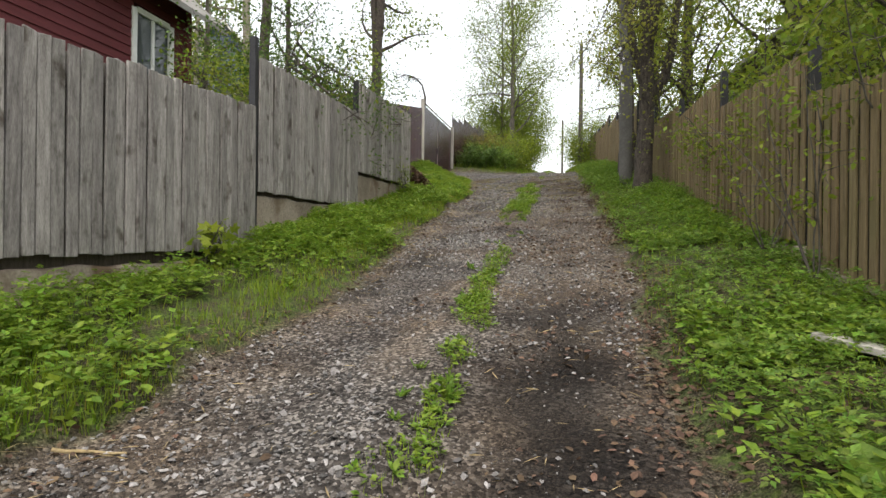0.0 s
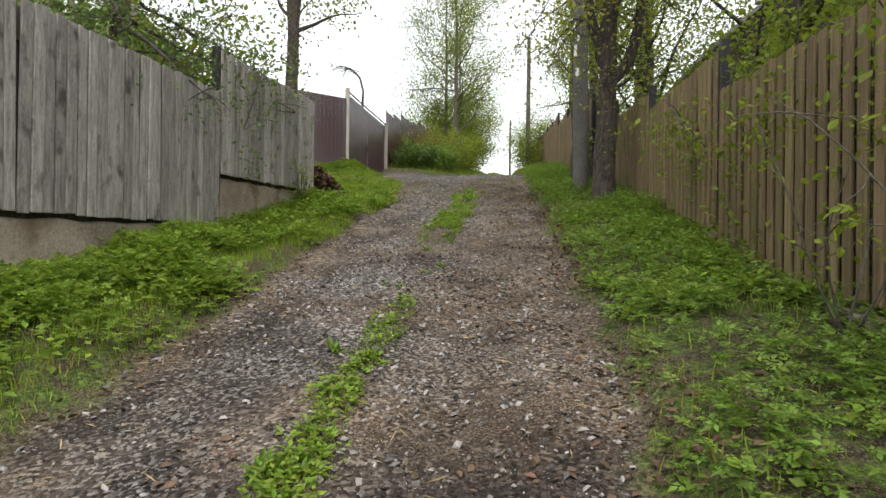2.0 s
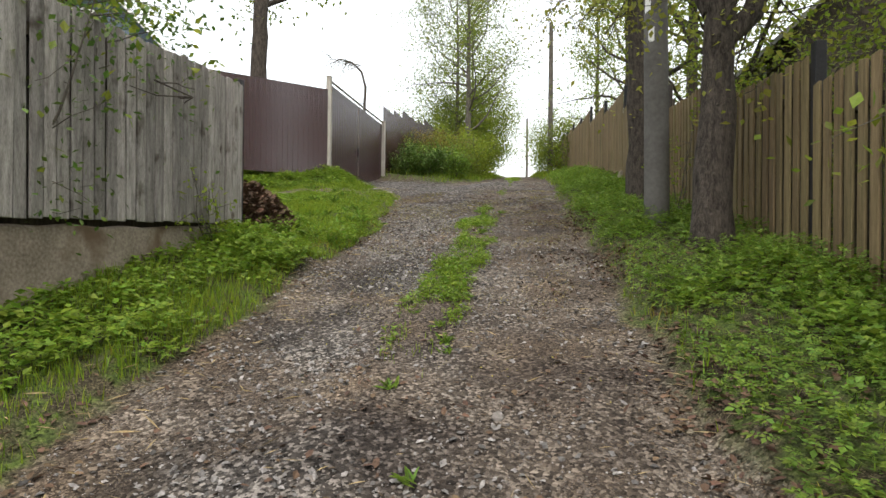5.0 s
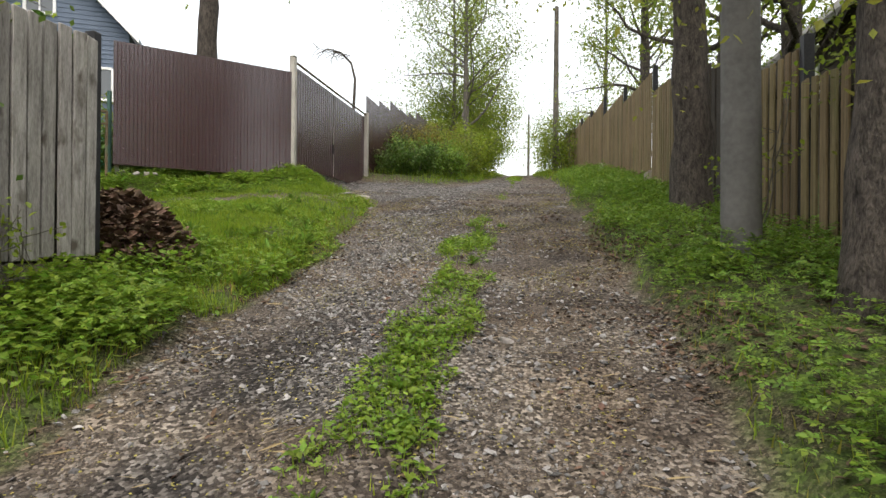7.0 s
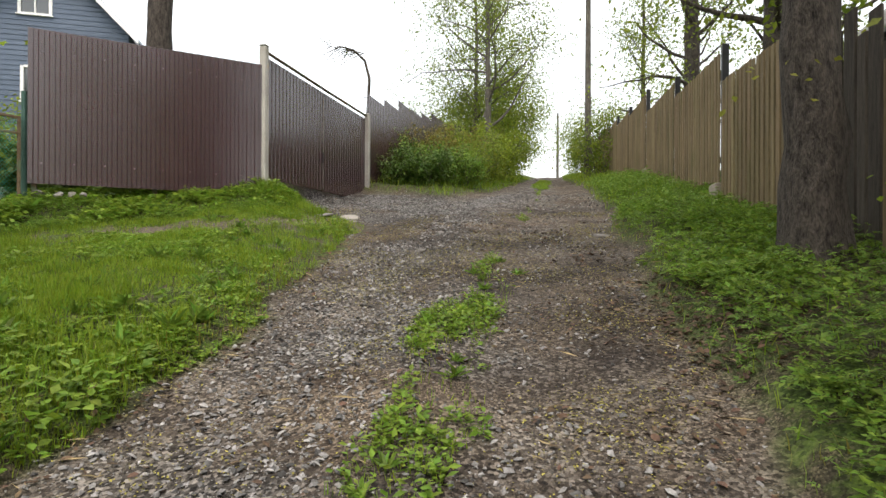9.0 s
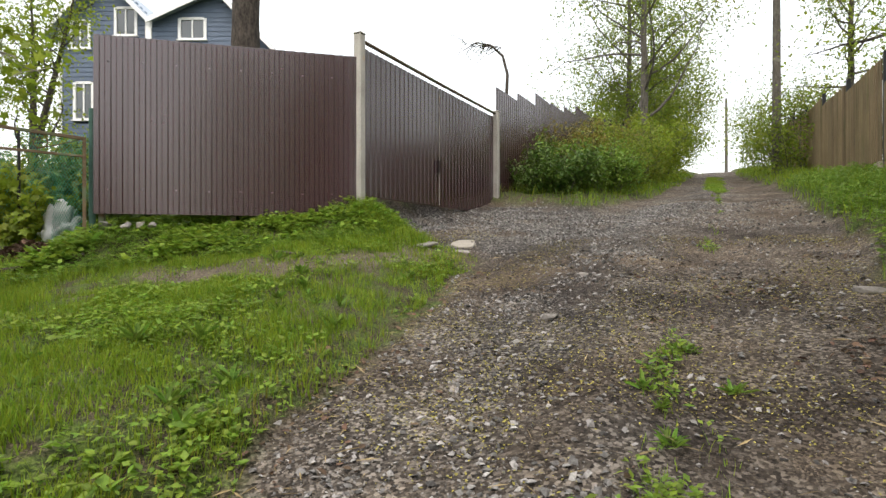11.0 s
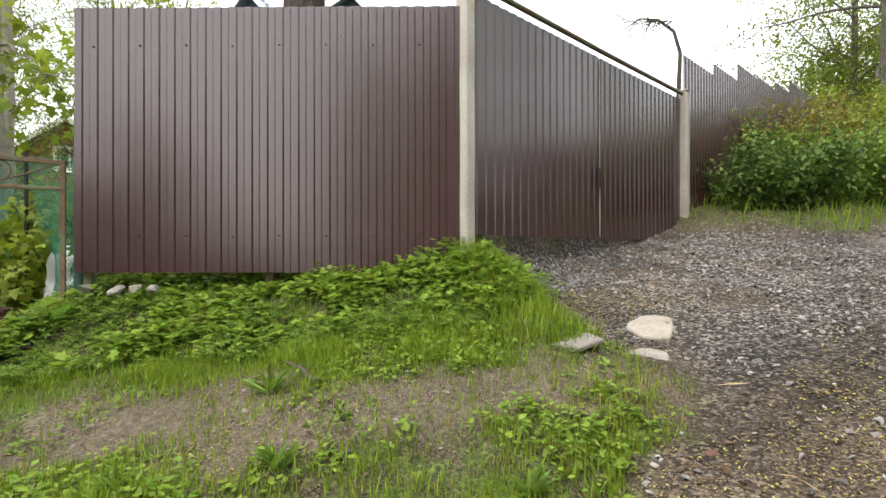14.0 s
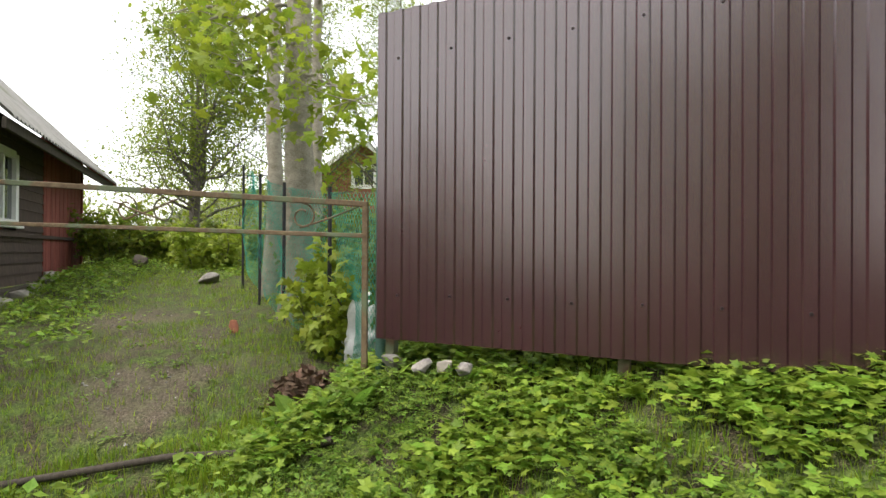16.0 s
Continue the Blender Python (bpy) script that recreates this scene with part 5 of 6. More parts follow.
V, T = leafy(H8, 0.065, 0.036, WEED, 5)
stuff("clover", "small low weeds in the short meadow grass", "weeds", V, T, BRIGHT_HERB)
H5 = grow(70000, -2.2, 0.0, 0.6, 30.0, lambda x, y: strip_mask(x, y) * soft(0.5 + 0.8 * lumps(x, y, 0.3)))
V, T = leafy(H5, 0.055, 0.038, TINY, 5)
stuff("ridge_weeds", "low leafy weeds on the ridge between the wheel tracks", "weeds", V, T, BRIGHT_HERB)

# ---------------------------------------------------------------- gravel
def pebbles(P, lo, hi, power=2.2):
    n = len(P)
    s = lo + (hi - lo) * RN.random(n) ** power
    R = turns(RN.uniform(0, 6.28, n), RN.normal(0, 0.4, n), RN.normal(0, 0.4, n))
    S = np.stack([s * RN.uniform(0.8, 1.3, n), s * RN.uniform(0.7, 1.1, n), s * RN.uniform(0.55, 0.95, n)], -1)
    Q = P.copy(); Q[:, 2] += 0.12 * s
    return strew(STONE_V, STONE_T, Q, R, S)


MG = grow(8000, -5.3, -3.6, 17.2, 18.5, lambda x, y: soft((0.34 - near_segment(x, y, (-4.75, 17.95), (-4.1, 17.75)) + 0.1 * lumps(x, y, 0.3)) / 0.15))
V, T = blades(MG, 0.14, 0.006)
stuff("mound_grass", "tall fresh grass on the mound by the gate post", "grass", V, T, GRASS)
S2 = grow(5000, -11, -3.4, 13.5, 18.2, lambda x, y: dirt_patch(x, y) * 0.6)
V, T = pebbles(S2, 0.008, 0.04, 3.0)
stuff("path_gravel", "small stones on the trodden earth", "gravel", V, T, STONE)
H6 = grow(16000, -12, -3.4, 13.5, 18.2, lambda x, y: dirt_patch(x, y) * soft(0.2 + 0.8 * lumps(x, y, 0.3)))
V, T = leafy(H6, 0.05, 0.034, TINY, 5)
stuff("path_weeds", "small weeds on the trodden earth", "weeds", V, T, HERB)
on_lane = lambda x, y: np.clip(lane_mask(x, y), 0, 1) * np.clip(0.5 + 0.6 * lumps(x, y, 0.8) + 0.45 * lumps(x, y, 0.3), 0.05, 1) * (1 - 0.7 * cinder_patch(x, y)) * (1 - 0.6 * strip_mask(x, y)) * (0.5 + 0.45 * np.exp(-((x - left_edge(y) - 0.9) / 0.7) ** 2) + 0.6 * apron(x, y)) * (1 - 0.5 * soft((x + 0.75) / 0.3) * soft((y - 7) / 2))
S1 = grow(300000, -5.2, 0.7, 1.0, 23.0, on_lane)
V, T = pebbles(S1, 0.008, 0.046, 4.0)
stuff("gravel", "grey crushed stone strewn over the lane", "gravel", V, T, STONE)
YG = grow(120000, -7.0, 1.2, 0.6, 18.0, lambda x, y: open_ground(x, y) * (0.8 * np.exp(-((x - left_edge(y) + 0.22) / 0.22) ** 2) + 0.25 * np.exp(-((x - right_edge(y) - 0.1) / 0.15) ** 2)) * (0.45 + 0.8 * lumps(x, y, 0.8)))
V, T = blades(YG, 0.07, 0.009)
stuff("yellow_grass", "short yellowing grass along the lane's edges", "grass", V, T, GRASS_YELLOW)


# ---------------------------------------------------------------- houses
def lap_wall(name, m, left, right, z0, z1, holes, mat, parent, course=0.17):
    """A wall of lapped boards in the plane u (x), outwards -y, with openings left out. left, right: edges as functions of z."""
    w = thing(name, "", "")
    w.parent = parent
    w.matrix_basis = m

    def strip(a, b, c, d, proud):
        bm = bmesh.new()
        q = [bm.verts.new(v) for v in ((a, -proud, c), (b, -proud, c), (b, -0.004, d), (a, -0.004, d), (a, 0.14, c), (b, 0.14, c), (b, 0.14, d), (a, 0.14, d))]
        for f in ((0, 1, 2, 3), (5, 4, 7, 6), (4, 5, 1, 0), (3, 2, 6, 7), (4, 0, 3, 7), (1, 5, 6, 2)):
            bm.faces.new([q[i] for i in f])
        part("board", bm, mat, w)

    z = z0
    while z < z1 - 0.01:
        t = min(z + course, z1)
        spans = [(left((z + t) / 2), right((z + t) / 2))]
        for a, b, c, d in holes:
            if c < t - 0.01 and d > z + 0.01:
                spans = [s for p, q in spans for s in ((p, min(q, a)), (max(p, b), q)) if s[1] - s[0] > 0.02]
        for a, b in spans:
            if b - a > 0.02:
                strip(a, b, z, t, 0.025)
        z = t
    return w


def house_window(m, a, b, c, d, parent, bars=1, frame_mat=None):
    """A window in an opening a..b, c..d: frame, sill, panes."""
    fm = frame_mat or WHITE_PAINT
    w = thing("window", "", "")
    w.parent = parent
    w.matrix_basis = m
    k = 0.07
    bm = bmesh.new()
    for x0, x1, z0, z1 in ((a - 0.05, a + k, c, d), (b - k, b + 0.05, c, d), (a + k, b - k, d - k, d + 0.04), (a + k, b - k, c, c + k)):
        box_into(bm, x0, x1, -0.045, 0.08, z0, z1, 0.006)
    for i in range(bars):
        x = a + (b - a) * (i + 1) / (bars + 1)
        box_into(bm, x - 0.03, x + 0.03, -0.03, 0.06, c + k, d - k, 0.005)
    part("window_frame", bm, fm, w)
    part("sill", box(a - 0.1, b + 0.1, -0.10, 0.05, c - 0.05, c - 0.004, 0.006), fm, w)
    for i in range(bars + 1):
        x0 = a + k + (b - a - 2 * k) * i / (bars + 1)
        x1 = a + k + (b - a - 2 * k) * (i + 1) / (bars + 1)
        part("pane", box(x0 + 0.01, x1 - 0.01, 0.01, 0.022, c + k - 0.01, d - k + 0.01), GLASS, w)
    return w


def slab_between(pts, thick):
    """A flat roof plane: four corners, thickened downwards."""
    bm = bmesh.new()
    top = [bm.verts.new(p) for p in pts]
    low = [bm.verts.new((p[0], p[1], p[2] - thick)) for p in pts]
    bm.faces.new(top); bm.faces.new(low[::-1])
    for i in range(4):
        j = (i + 1) % 4
        bm.faces.new((top[j], top[i], low[i], low[j]))
    return bm


def local(origin, ang):
    return Matrix.Translation((*origin, 0)) @ Matrix.Rotation(ang, 4, "Z")


def red_house():
    h = thing("red_house", "dark red boarded house with white windows behind the grey fence", "house", (-8.0, 7.0, zat(-8, 7)))
    inv = Matrix.Translation(h.location).inverted()
    m = inv @ local((-8.0, 3.1), math.pi / 2)          # u runs up the lane, outwards towards it
    wins = ((5.70, 6.70, 4.36, 5.70), (1.2, 2.4, 4.0, 5.3))
    lap_wall("front_wall", m, lambda z: 0.0, lambda z: 7.2, 1.2, 6.27, wins, RED_BOARD, h)
    for q in wins:
        house_window(m, *q, h)
    n = inv @ local((-8.0, 10.3), math.pi)             # end wall
    lap_wall("end_wall", n, lambda z: max(0.0, (z - 6.27) * 1.1), lambda z: 2.9 - max(0.0, (z - 6.27) * 1.1), 1.2, 7.55, (), RED_BOARD, h)
    part("corner_board", box(-8.0 + 0.03, -8.0 + 0.06, 10.2, 10.36, 1.2, 6.27, 0.004), RED_BOARD, h).matrix_basis = inv
    part("back_wall", box(-10.9, -10.76, 3.1, 10.14, 1.2, 6.27, 0.004), RED_BOARD, h).matrix_basis = inv
    part("end_wall", box(-10.74, -8.16, 3.1, 3.24, 1.2, 6.27, 0.004), RED_BOARD, h).matrix_basis = inv
    part("roof", slab_between([(-7.45, 2.6, 6.02), (-7.45, 10.9, 6.02), (-9.45, 10.9, 7.78), (-9.45, 2.6, 7.78)], 0.12), SLATE_ROOF, h).matrix_basis = inv
    part("roof", slab_between([(-9.45, 2.6, 7.78), (-9.45, 10.9, 7.78), (-11.3, 10.9, 6.15), (-11.3, 2.6, 6.15)], 0.12), SLATE_ROOF, h).matrix_basis = inv
    return h


def blue_house():
    o = (-11.86, 33.68)
    ang = math.atan2(0.459, 0.888)
    h = thing("blue_house", "tall blue-grey boarded house with white trim and metal roof", "house", (-20.0, 30.0, zat(-20, 30)))
    inv = Matrix.Translation(h.location).inverted()
    m = inv @ local(o, ang)
    a, v, b = -16.36, -12.39, -7.2
    c1 = (a + v) / 2
    wl = ((-15.75, -14.95, 9.15, 10.75), (-14.0, -13.1, 12.75, 13.95), (-15.9, -15.1, 12.2, 13.4), (-13.7, -12.9, 9.4, 10.8))
    wr = ((-11.1, -10.0, 12.45, 13.35), (-11.0, -9.9, 9.0, 10.4), (-8.8, -7.8, 9.0, 10.4))
    lap_wall("front_wall", m, lambda z: a + max(0.0, z - 13.1) * 0.95, lambda z: v - max(0.0, z - 13.35) * 0.95, 5.0, 15.3, wl, BLUE_BOARD, h, 0.2)
    m2 = m @ Matrix.Translation((0, -0.35, 0))
    c2 = (v + b) / 2
    lap_wall("wing_wall", m2, lambda z: v + 0.1 + max(0.0, z - 13.25) * 2.1, lambda z: b - max(0.0, z - 12.1) * 1.05, 5.0, 14.4, wr, BLUE_BOARD, h, 0.2)
    for q in wl:
        house_window(m, *q, h)
    for q in wr:
        house_window(m2, *q, h)
    part("corner_board", box(v - 0.12, v + 0.14, -0.42, 0.1, 5.0, 13.35, 0.01), WHITE_PAINT, h, "white corner board").matrix_basis = m
    part("corner_board", box(a - 0.06, a + 0.10, -0.06, 0.1, 5.0, 13.1, 0.01), WHITE_PAINT, h, "white corner board").matrix_basis = m
    for name, p in (("roof", [(c1, -0.5, 15.4), (v + 0.2, -0.5, 13.2), (v + 0.2, 7.0, 13.2), (c1, 7.0, 15.4)]), ("roof", [(c1, -0.5, 15.4), (a - 0.5, -0.5, 12.7), (a - 0.5, 7.0, 12.7), (c1, 7.0, 15.4)]),
                    ("wing_roof", [(v + 0.1, -0.8, 13.25), (c2 + 0.35, -0.8, 14.55), (c2 + 0.35, 7.0, 14.55), (v + 0.1, 7.0, 13.25)]),
                    ("wing_roof", [(c2 + 0.35, -0.8, 14.55), (b + 0.45, -0.8, 11.75), (b + 0.45, 7.0, 11.75), (c2 + 0.35, 7.0, 14.55)])):
        part(name, slab_between(p, 0.12), BLUE_ROOF, h).matrix_basis = m
    for p, q in (((c1, 15.36), (v + 0.22, 13.16)), ((c1, 15.36), (a - 0.52, 12.66))):
        part("barge_board", slab_between([(p[0], -0.55, p[1]), (q[0], -0.55, q[1]), (q[0], -0.505, q[1]), (p[0], -0.505, p[1])], 0.24), WHITE_PAINT, h, "white barge board").matrix_basis = m
    for p, q in (((v + 0.1, 13.2), (c2 + 0.35, 14.5)), ((c2 + 0.35, 14.5), (b + 0.47, 11.7))):
        part("barge_board", slab_between([(p[0], -0.85, p[1]), (q[0], -0.85, q[1]), (q[0], -0.805, q[1]), (p[0], -0.805, p[1])], 0.22), WHITE_PAINT, h, "white barge board").matrix_basis = m
    # side and back close the house
    part("side_wall", box(a, a + 0.15, 0.15, 7, 5, 13.0), BLUE_BOARD, h).matrix_basis = m
    part("side_wall", box(b - 0.15, b, -0.2, 7, 5, 12.0), BLUE_BOARD, h).matrix_basis = m
    part("back_wall", box(a + 0.16, b - 0.16, 6.85, 7, 5, 12.9), BLUE_BOARD, h).matrix_basis = m
    return h


def shed():
    h = thing("old_shed", "old wooden outbuilding, sooty brown and faded red, with grey corrugated roof", "shed", (-14.5, 12.45, 4.0))
    inv = Matrix.Translation(h.location).inverted()
    m = inv @ local((-11.0, 12.45), math.pi)           # u runs west, outwards to the north
    z0 = 4.02
    win = (1.6, 2.65, 4.90, 5.92)
    lap_wall("dark_wall", m, lambda z: 0.6, lambda z: 4.05, z0, 6.40, (win,), SHED_DARK, h, 0.16)
    house_window(m, *win, h, 1)
    for i in range(19):
        u = 4.06 + 0.146 * i
        p = part("wall_board", box(u, u + 0.14, -0.02 - 0.004 * (i % 2), 0.03, z0 + 0.03 * math.sin(i * 3.1), 6.45, 0.004), SHED_RED, h)
        p.matrix_basis = m
    part("corner_board", box(6.80, 6.92, -0.05, 0.07, z0 - 0.02, 6.5, 0.005), SHED_RED, h).matrix_basis = m
    part("ledge", box(0.6, 6.8, -0.07, -0.03, 4.72, 4.78, 0.004), SHED_DARK, h).matrix_basis = m
    part("sill_beam", box(0.6, 6.85, -0.10, 0.06, z0 - 0.14, z0 - 0.02, 0.015), OLD_WOOD, h).matrix_basis = m
    part("end_wall", box(6.78, 6.86, 0.08, 4.4, z0, 6.5, 0.005), SHED_RED, h).matrix_basis = m
    part("end_wall", box(0.6, 0.68, 0.16, 4.4, z0, 6.4, 0.005), SHED_DARK, h).matrix_basis = m
    part("back_wall", box(0.7, 6.76, 4.32, 4.4, z0, 6.4, 0.005), SHED_DARK, h).matrix_basis = m
    part("fascia", box(0.4, 7.30, -0.55, -0.50, 5.90, 6.03, 0.006), OLD_WOOD, h).matrix_basis = m
    part("barge_board", slab_between([(7.36, -0.6, 6.03), (7.42, -0.6, 6.03), (7.42, 2.33, 8.86), (7.36, 2.33, 8.86)], 0.2), SHED_RED, h, "dark red barge board").matrix_basis = m
    # corrugated roof: waves along the eaves
    n, rows = 260, 7
    V, F = [], []
    for k in range(2):
        for r in range(rows + 1):
            for i in range(n + 1):
                u = 0.35 + 7.0 * i / n
                w = 0.022 * math.sin(u * 2 * math.pi / 0.15)
                V.append((u, -0.62 + 2.95 * r / rows, 6.04 + 2.85 * r / rows + w + 0.006 * math.sin(r * 3) - 0.012 * k))
    S = n + 1
    for k in range(2):
        o = k * S * (rows + 1)
        for r in range(rows):
            for i in range(n):
                q = (o + r * S + i, o + r * S + i + 1, o + (r + 1) * S + i + 1, o + (r + 1) * S + i)
                F.append(q if k == 0 else q[::-1])
    o = S * (rows + 1)
    for i in range(n):
        F.append((i, o + i, o + i + 1, i + 1))
    place(new("roof", mesh_data("roof", V, F, SLATE_ROOF)), h).matrix_basis = m
    part("roof", slab_between([(0.35, 2.33, 8.88), (7.35, 2.33, 8.88), (7.35, 5.2, 6.1), (0.35, 5.2, 6.1)], 0.06), SLATE_ROOF, h).matrix_basis = m
    return h


def far_house():
    x, y = -25.5, 20.5
    h = thing("brown_house", "distant red-brown boarded house with pale gable trim", "house", (x, y, zat(x, y)))
    inv = Matrix.Translation(h.location).inverted()
    ang = math.atan2(-0.02, 1) + math.pi / 2 - 0.35
    m = inv @ local((x, y), ang)
    lap_wall("gable_wall", m, lambda z: -2.0 + max(0, z - 7.3) * 1.35, lambda z: 2.0 - max(0, z - 7.3) * 1.35, 4.0, 8.7, ((-0.4, 0.5, 7.1, 7.9),), BRICK_RED, h, 0.2)
    house_window(m, -0.4, 0.5, 7.1, 7.9, h)
    for s in (-1, 1):
        part("roof", slab_between([(0, -0.5, 8.95), (s * 2.6, -0.5, 7.05), (s * 2.6, 6, 7.05), (0, 6, 8.95)], 0.1), SLATE_ROOF, h).matrix_basis = m
        part("barge_board", slab_between([(0, -0.55, 8.93), (s * 2.62, -0.55, 7.02), (s * 2.62, -0.51, 7.02), (0, -0.51, 8.93)], 0.2), WHITE_PAINT, h).matrix_basis = m
    part("back_wall", box(-2.0, 2.0, 5.3, 5.4, 4.0, 7.2), BRICK_RED, h).matrix_basis = m
    for s in (-1, 1):
        part("side_wall", box(s * 1.95 - 0.05, s * 1.95 + 0.05, 0.16, 5.28, 4.0, 7.2), BRICK_RED, h).matrix_basis = m
    return h


def right_house():
    h = thing("olive_house", "weathered house with a grey roof behind the tan fence", "house", (7.5, 21.0, zat(7.5, 21)))
    inv = Matrix.Translation(h.location).inverted()
    m = inv @ local((5.2, 25.0), -math.pi / 2)
    lap_wall("front_wall", m, lambda z: 0.0, lambda z: 6.0, 4.0, 7.3, ((3.4, 4.4, 5.6, 6.9),), OLD_WOOD, h, 0.18)
    house_window(m, 3.4, 4.4, 5.6, 6.9, h)
    n = inv @ local((5.2, 19.0), 0)
    lap_wall("gable_wall", n, lambda z: max(0, z - 7.3) * 1.1, lambda z: 6 - max(0, z - 7.3) * 1.1, 4.0, 9.8, (), OLD_WOOD, h, 0.18)
    part("back_wall", box(11.06, 11.2, 19.16, 25.0, 4.0, 7.2), OLD_WOOD, h).matrix_basis = inv
    part("end_wall", box(5.36, 11.04, 24.86, 25.0, 4.0, 7.2), OLD_WOOD, h).matrix_basis = inv
    part("roof", slab_between([(4.7, 18.4, 6.95), (8.2, 18.4, 10.1), (8.2, 25.5, 10.1), (4.7, 25.5, 6.95)], 0.12), SLATE_ROOF, h).matrix_basis = inv
    part("roof", slab_between([(8.2, 18.4, 10.1), (11.7, 18.4, 6.95), (11.7, 25.5, 6.95), (8.2, 25.5, 10.1)], 0.12), SLATE_ROOF, h).matrix_basis = inv
    return h


red_house()
blue_house()
shed()
far_house()
right_house()


# ---------------------------------------------------------------- the yard's gate and net
def bar(points, r, sides=8):
    return tube_arrays(points, [r] * len(points), sides)


def yard_gate():
    g = thing("yard_gate", "rusty tubular yard gate with scrollwork between its upper rails", "gate", (-7.25, 15.95, zat(-7.3, 15.9)))
    inv = Matrix.Translation(g.location).inverted()
    a, d = np.array((-7.16, 16.05)), np.array((-0.486, -0.874))

    def at(s, z):
        p = a + d * s
        return (p[0], p[1], z)

    def add(name, pts, r, label=""):
        V, Q = bar(pts, r)
        place(new(name, mesh_data(name, V, Q, RUST_STEEL, True)), g, label).matrix_basis = inv

    def flat(name, s0, s1, z0a, z0b, hgt):
        bm = bmesh.new()
        for v in box_into(bm, 0, s1 - s0, -0.016, 0.016, 0, hgt, 0.004):
            v.co.z += z0a + (z0b - z0a) * (v.co.x / (s1 - s0))
        o = part(name, bm, RUST_STEEL, g)
        o.matrix_basis = inv @ local(at(s0, 0)[:2], math.atan2(d[1], d[0]))

    flat("top_rail", 0.0, 4.2, 4.82, 5.09, 0.036)
    flat("second_rail", 0.02, 4.2, 4.63, 4.76, 0.028)
    flat("stile", 0.0, 0.036, 3.50, 3.50, 1.34)
    flat("stile", 4.16, 4.2, 3.3, 3.3, 1.78)
    for s0, sg in ((0.42, 1), (1.35, -1), (1.62, 1), (2.75, -1), (3.1, 1)):
        c0 = 4.745 + 0.045 * s0
        pts = []
        for i in range(22):
            t = i / 21
            rr = 0.085 * (1 - 0.55 * t)
            an = 1.57 + sg * 6.8 * t
            pts.append(at(s0 + rr * math.cos(an), c0 + rr * math.sin(an)))
        add("scroll", pts, 0.006)
        add("brace", [at(s0 + sg * 0.02, c0 - 0.07), at(s0 - sg * 0.15, c0 - 0.02), at(s0 - sg * 0.36, c0 + 0.06)], 0.006)
    return g


def net_fence():
    f = thing("net_fence", "sagging green plastic net on thin dark stakes", "net fence", (-9.6, 15.95, zat(-9.6, 15.9)))
    inv = Matrix.Translation(f.location).inverted()
    run = ((-7.35, 16.22), (-8.6, 16.1), (-9.9, 15.86), (-11.1, 15.7), (-12.3, 15.55))
    tops = (4.95, 5.05, 5.22, 5.45, 5.72)
    rng = np.random.default_rng(17)
    for k in range(4):
        p0, p1 = np.array(run[k]), np.array(run[k + 1])
        L = np.linalg.norm(p1 - p0)
        pile = Pile()
        cell = 0.055
        span = 1.42
        nn = int((L + span) / cell)
        for lay in (0,):
            for sg in (1, -1):
                for i in range(-int(span / cell), nn):
                    pts = []
                    for j in range(9):
                        v = j / 8 * span
                        u = i * cell + (v if sg > 0 else span - v) + lay * 0.012
                        if 0 <= u <= L:
                            w = 0.05 * math.sin(u * 5 + k) * math.sin(v * 3.0) + 0.05 * lay + 0.02 * math.sin(v * 7 + u * 3)
                            q = p0 + (p1 - p0) * u / L
                            nrm = np.array((-(p1 - p0)[1], (p1 - p0)[0])) / L
                            top = tops[k] + (tops[k + 1] - tops[k]) * u / L
                            pts.append((q[0] + nrm[0] * w, q[1] + nrm[1] * w, top - span + v))
                    if len(pts) > 1:
                        pile.add(*tube_arrays(pts, [0.002] * len(pts), 3))
        pile.make("net_panel", NET, f, "green net with woven mesh").matrix_basis = inv
    for (x, y), t in zip(run[1:], tops[1:]):
        V, Q = bar([(x, y - 0.02, zat(x, y) - 0.2), (x + 0.01, y - 0.02, t - 0.5), (x, y - 0.02, t + 0.05)], 0.018)
        place(new("stake", mesh_data("stake", V, Q, DARK_STEEL, True)), f).matrix_basis = inv
    return f


def corner_post():
    x, y = -7.22, 16.15
    e = thing("pipe_post", "green painted pipe post at the brown fence's end", "post", (x, y, zat(x, y)))
    V, Q = bar([(0, 0, -0.3), (0, 0, 0.7), (0, 0, 1.45)], 0.035, 12)
    place(new("pipe", mesh_data("pipe", V, Q, WIRE, True)), e)
    return e


def rock(name, label, category, x, y, size, mat, seed, sink=0.35, group="", z=None, squash=(1, 1, 1), yaw=0.0, points=16):
    """An angular broken stone: the hull of points scattered on an ellipsoid."""
    rng = np.random.default_rng(seed)
    bm = bmesh.new()
    for p in rng.normal(size=(points, 3)):
        p = p / np.linalg.norm(p) * 0.5 * rng.uniform(0.8, 1.1)
        bm.verts.new((p[0] * size * squash[0], p[1] * size * squash[1], np.clip(p[2], -0.36, 0.36) * size * squash[2]))
    r = bmesh.ops.convex_hull(bm, input=bm.verts)
    bmesh.ops.delete(bm, geom=[v for v in r["geom_interior"] if isinstance(v, bmesh.types.BMVert)], context="VERTS")
    bmesh.ops.bevel(bm, geom=list(bm.edges), offset=size * 0.025, segments=1, affect="EDGES")
    o = part(name, bm, mat)
    z = zat(x, y) if z is None else z
    o.matrix_basis = pose(x, y, z + size * squash[2] * (0.36 - sink), 0, 0, yaw)
    return tagged(o, label, category, group)


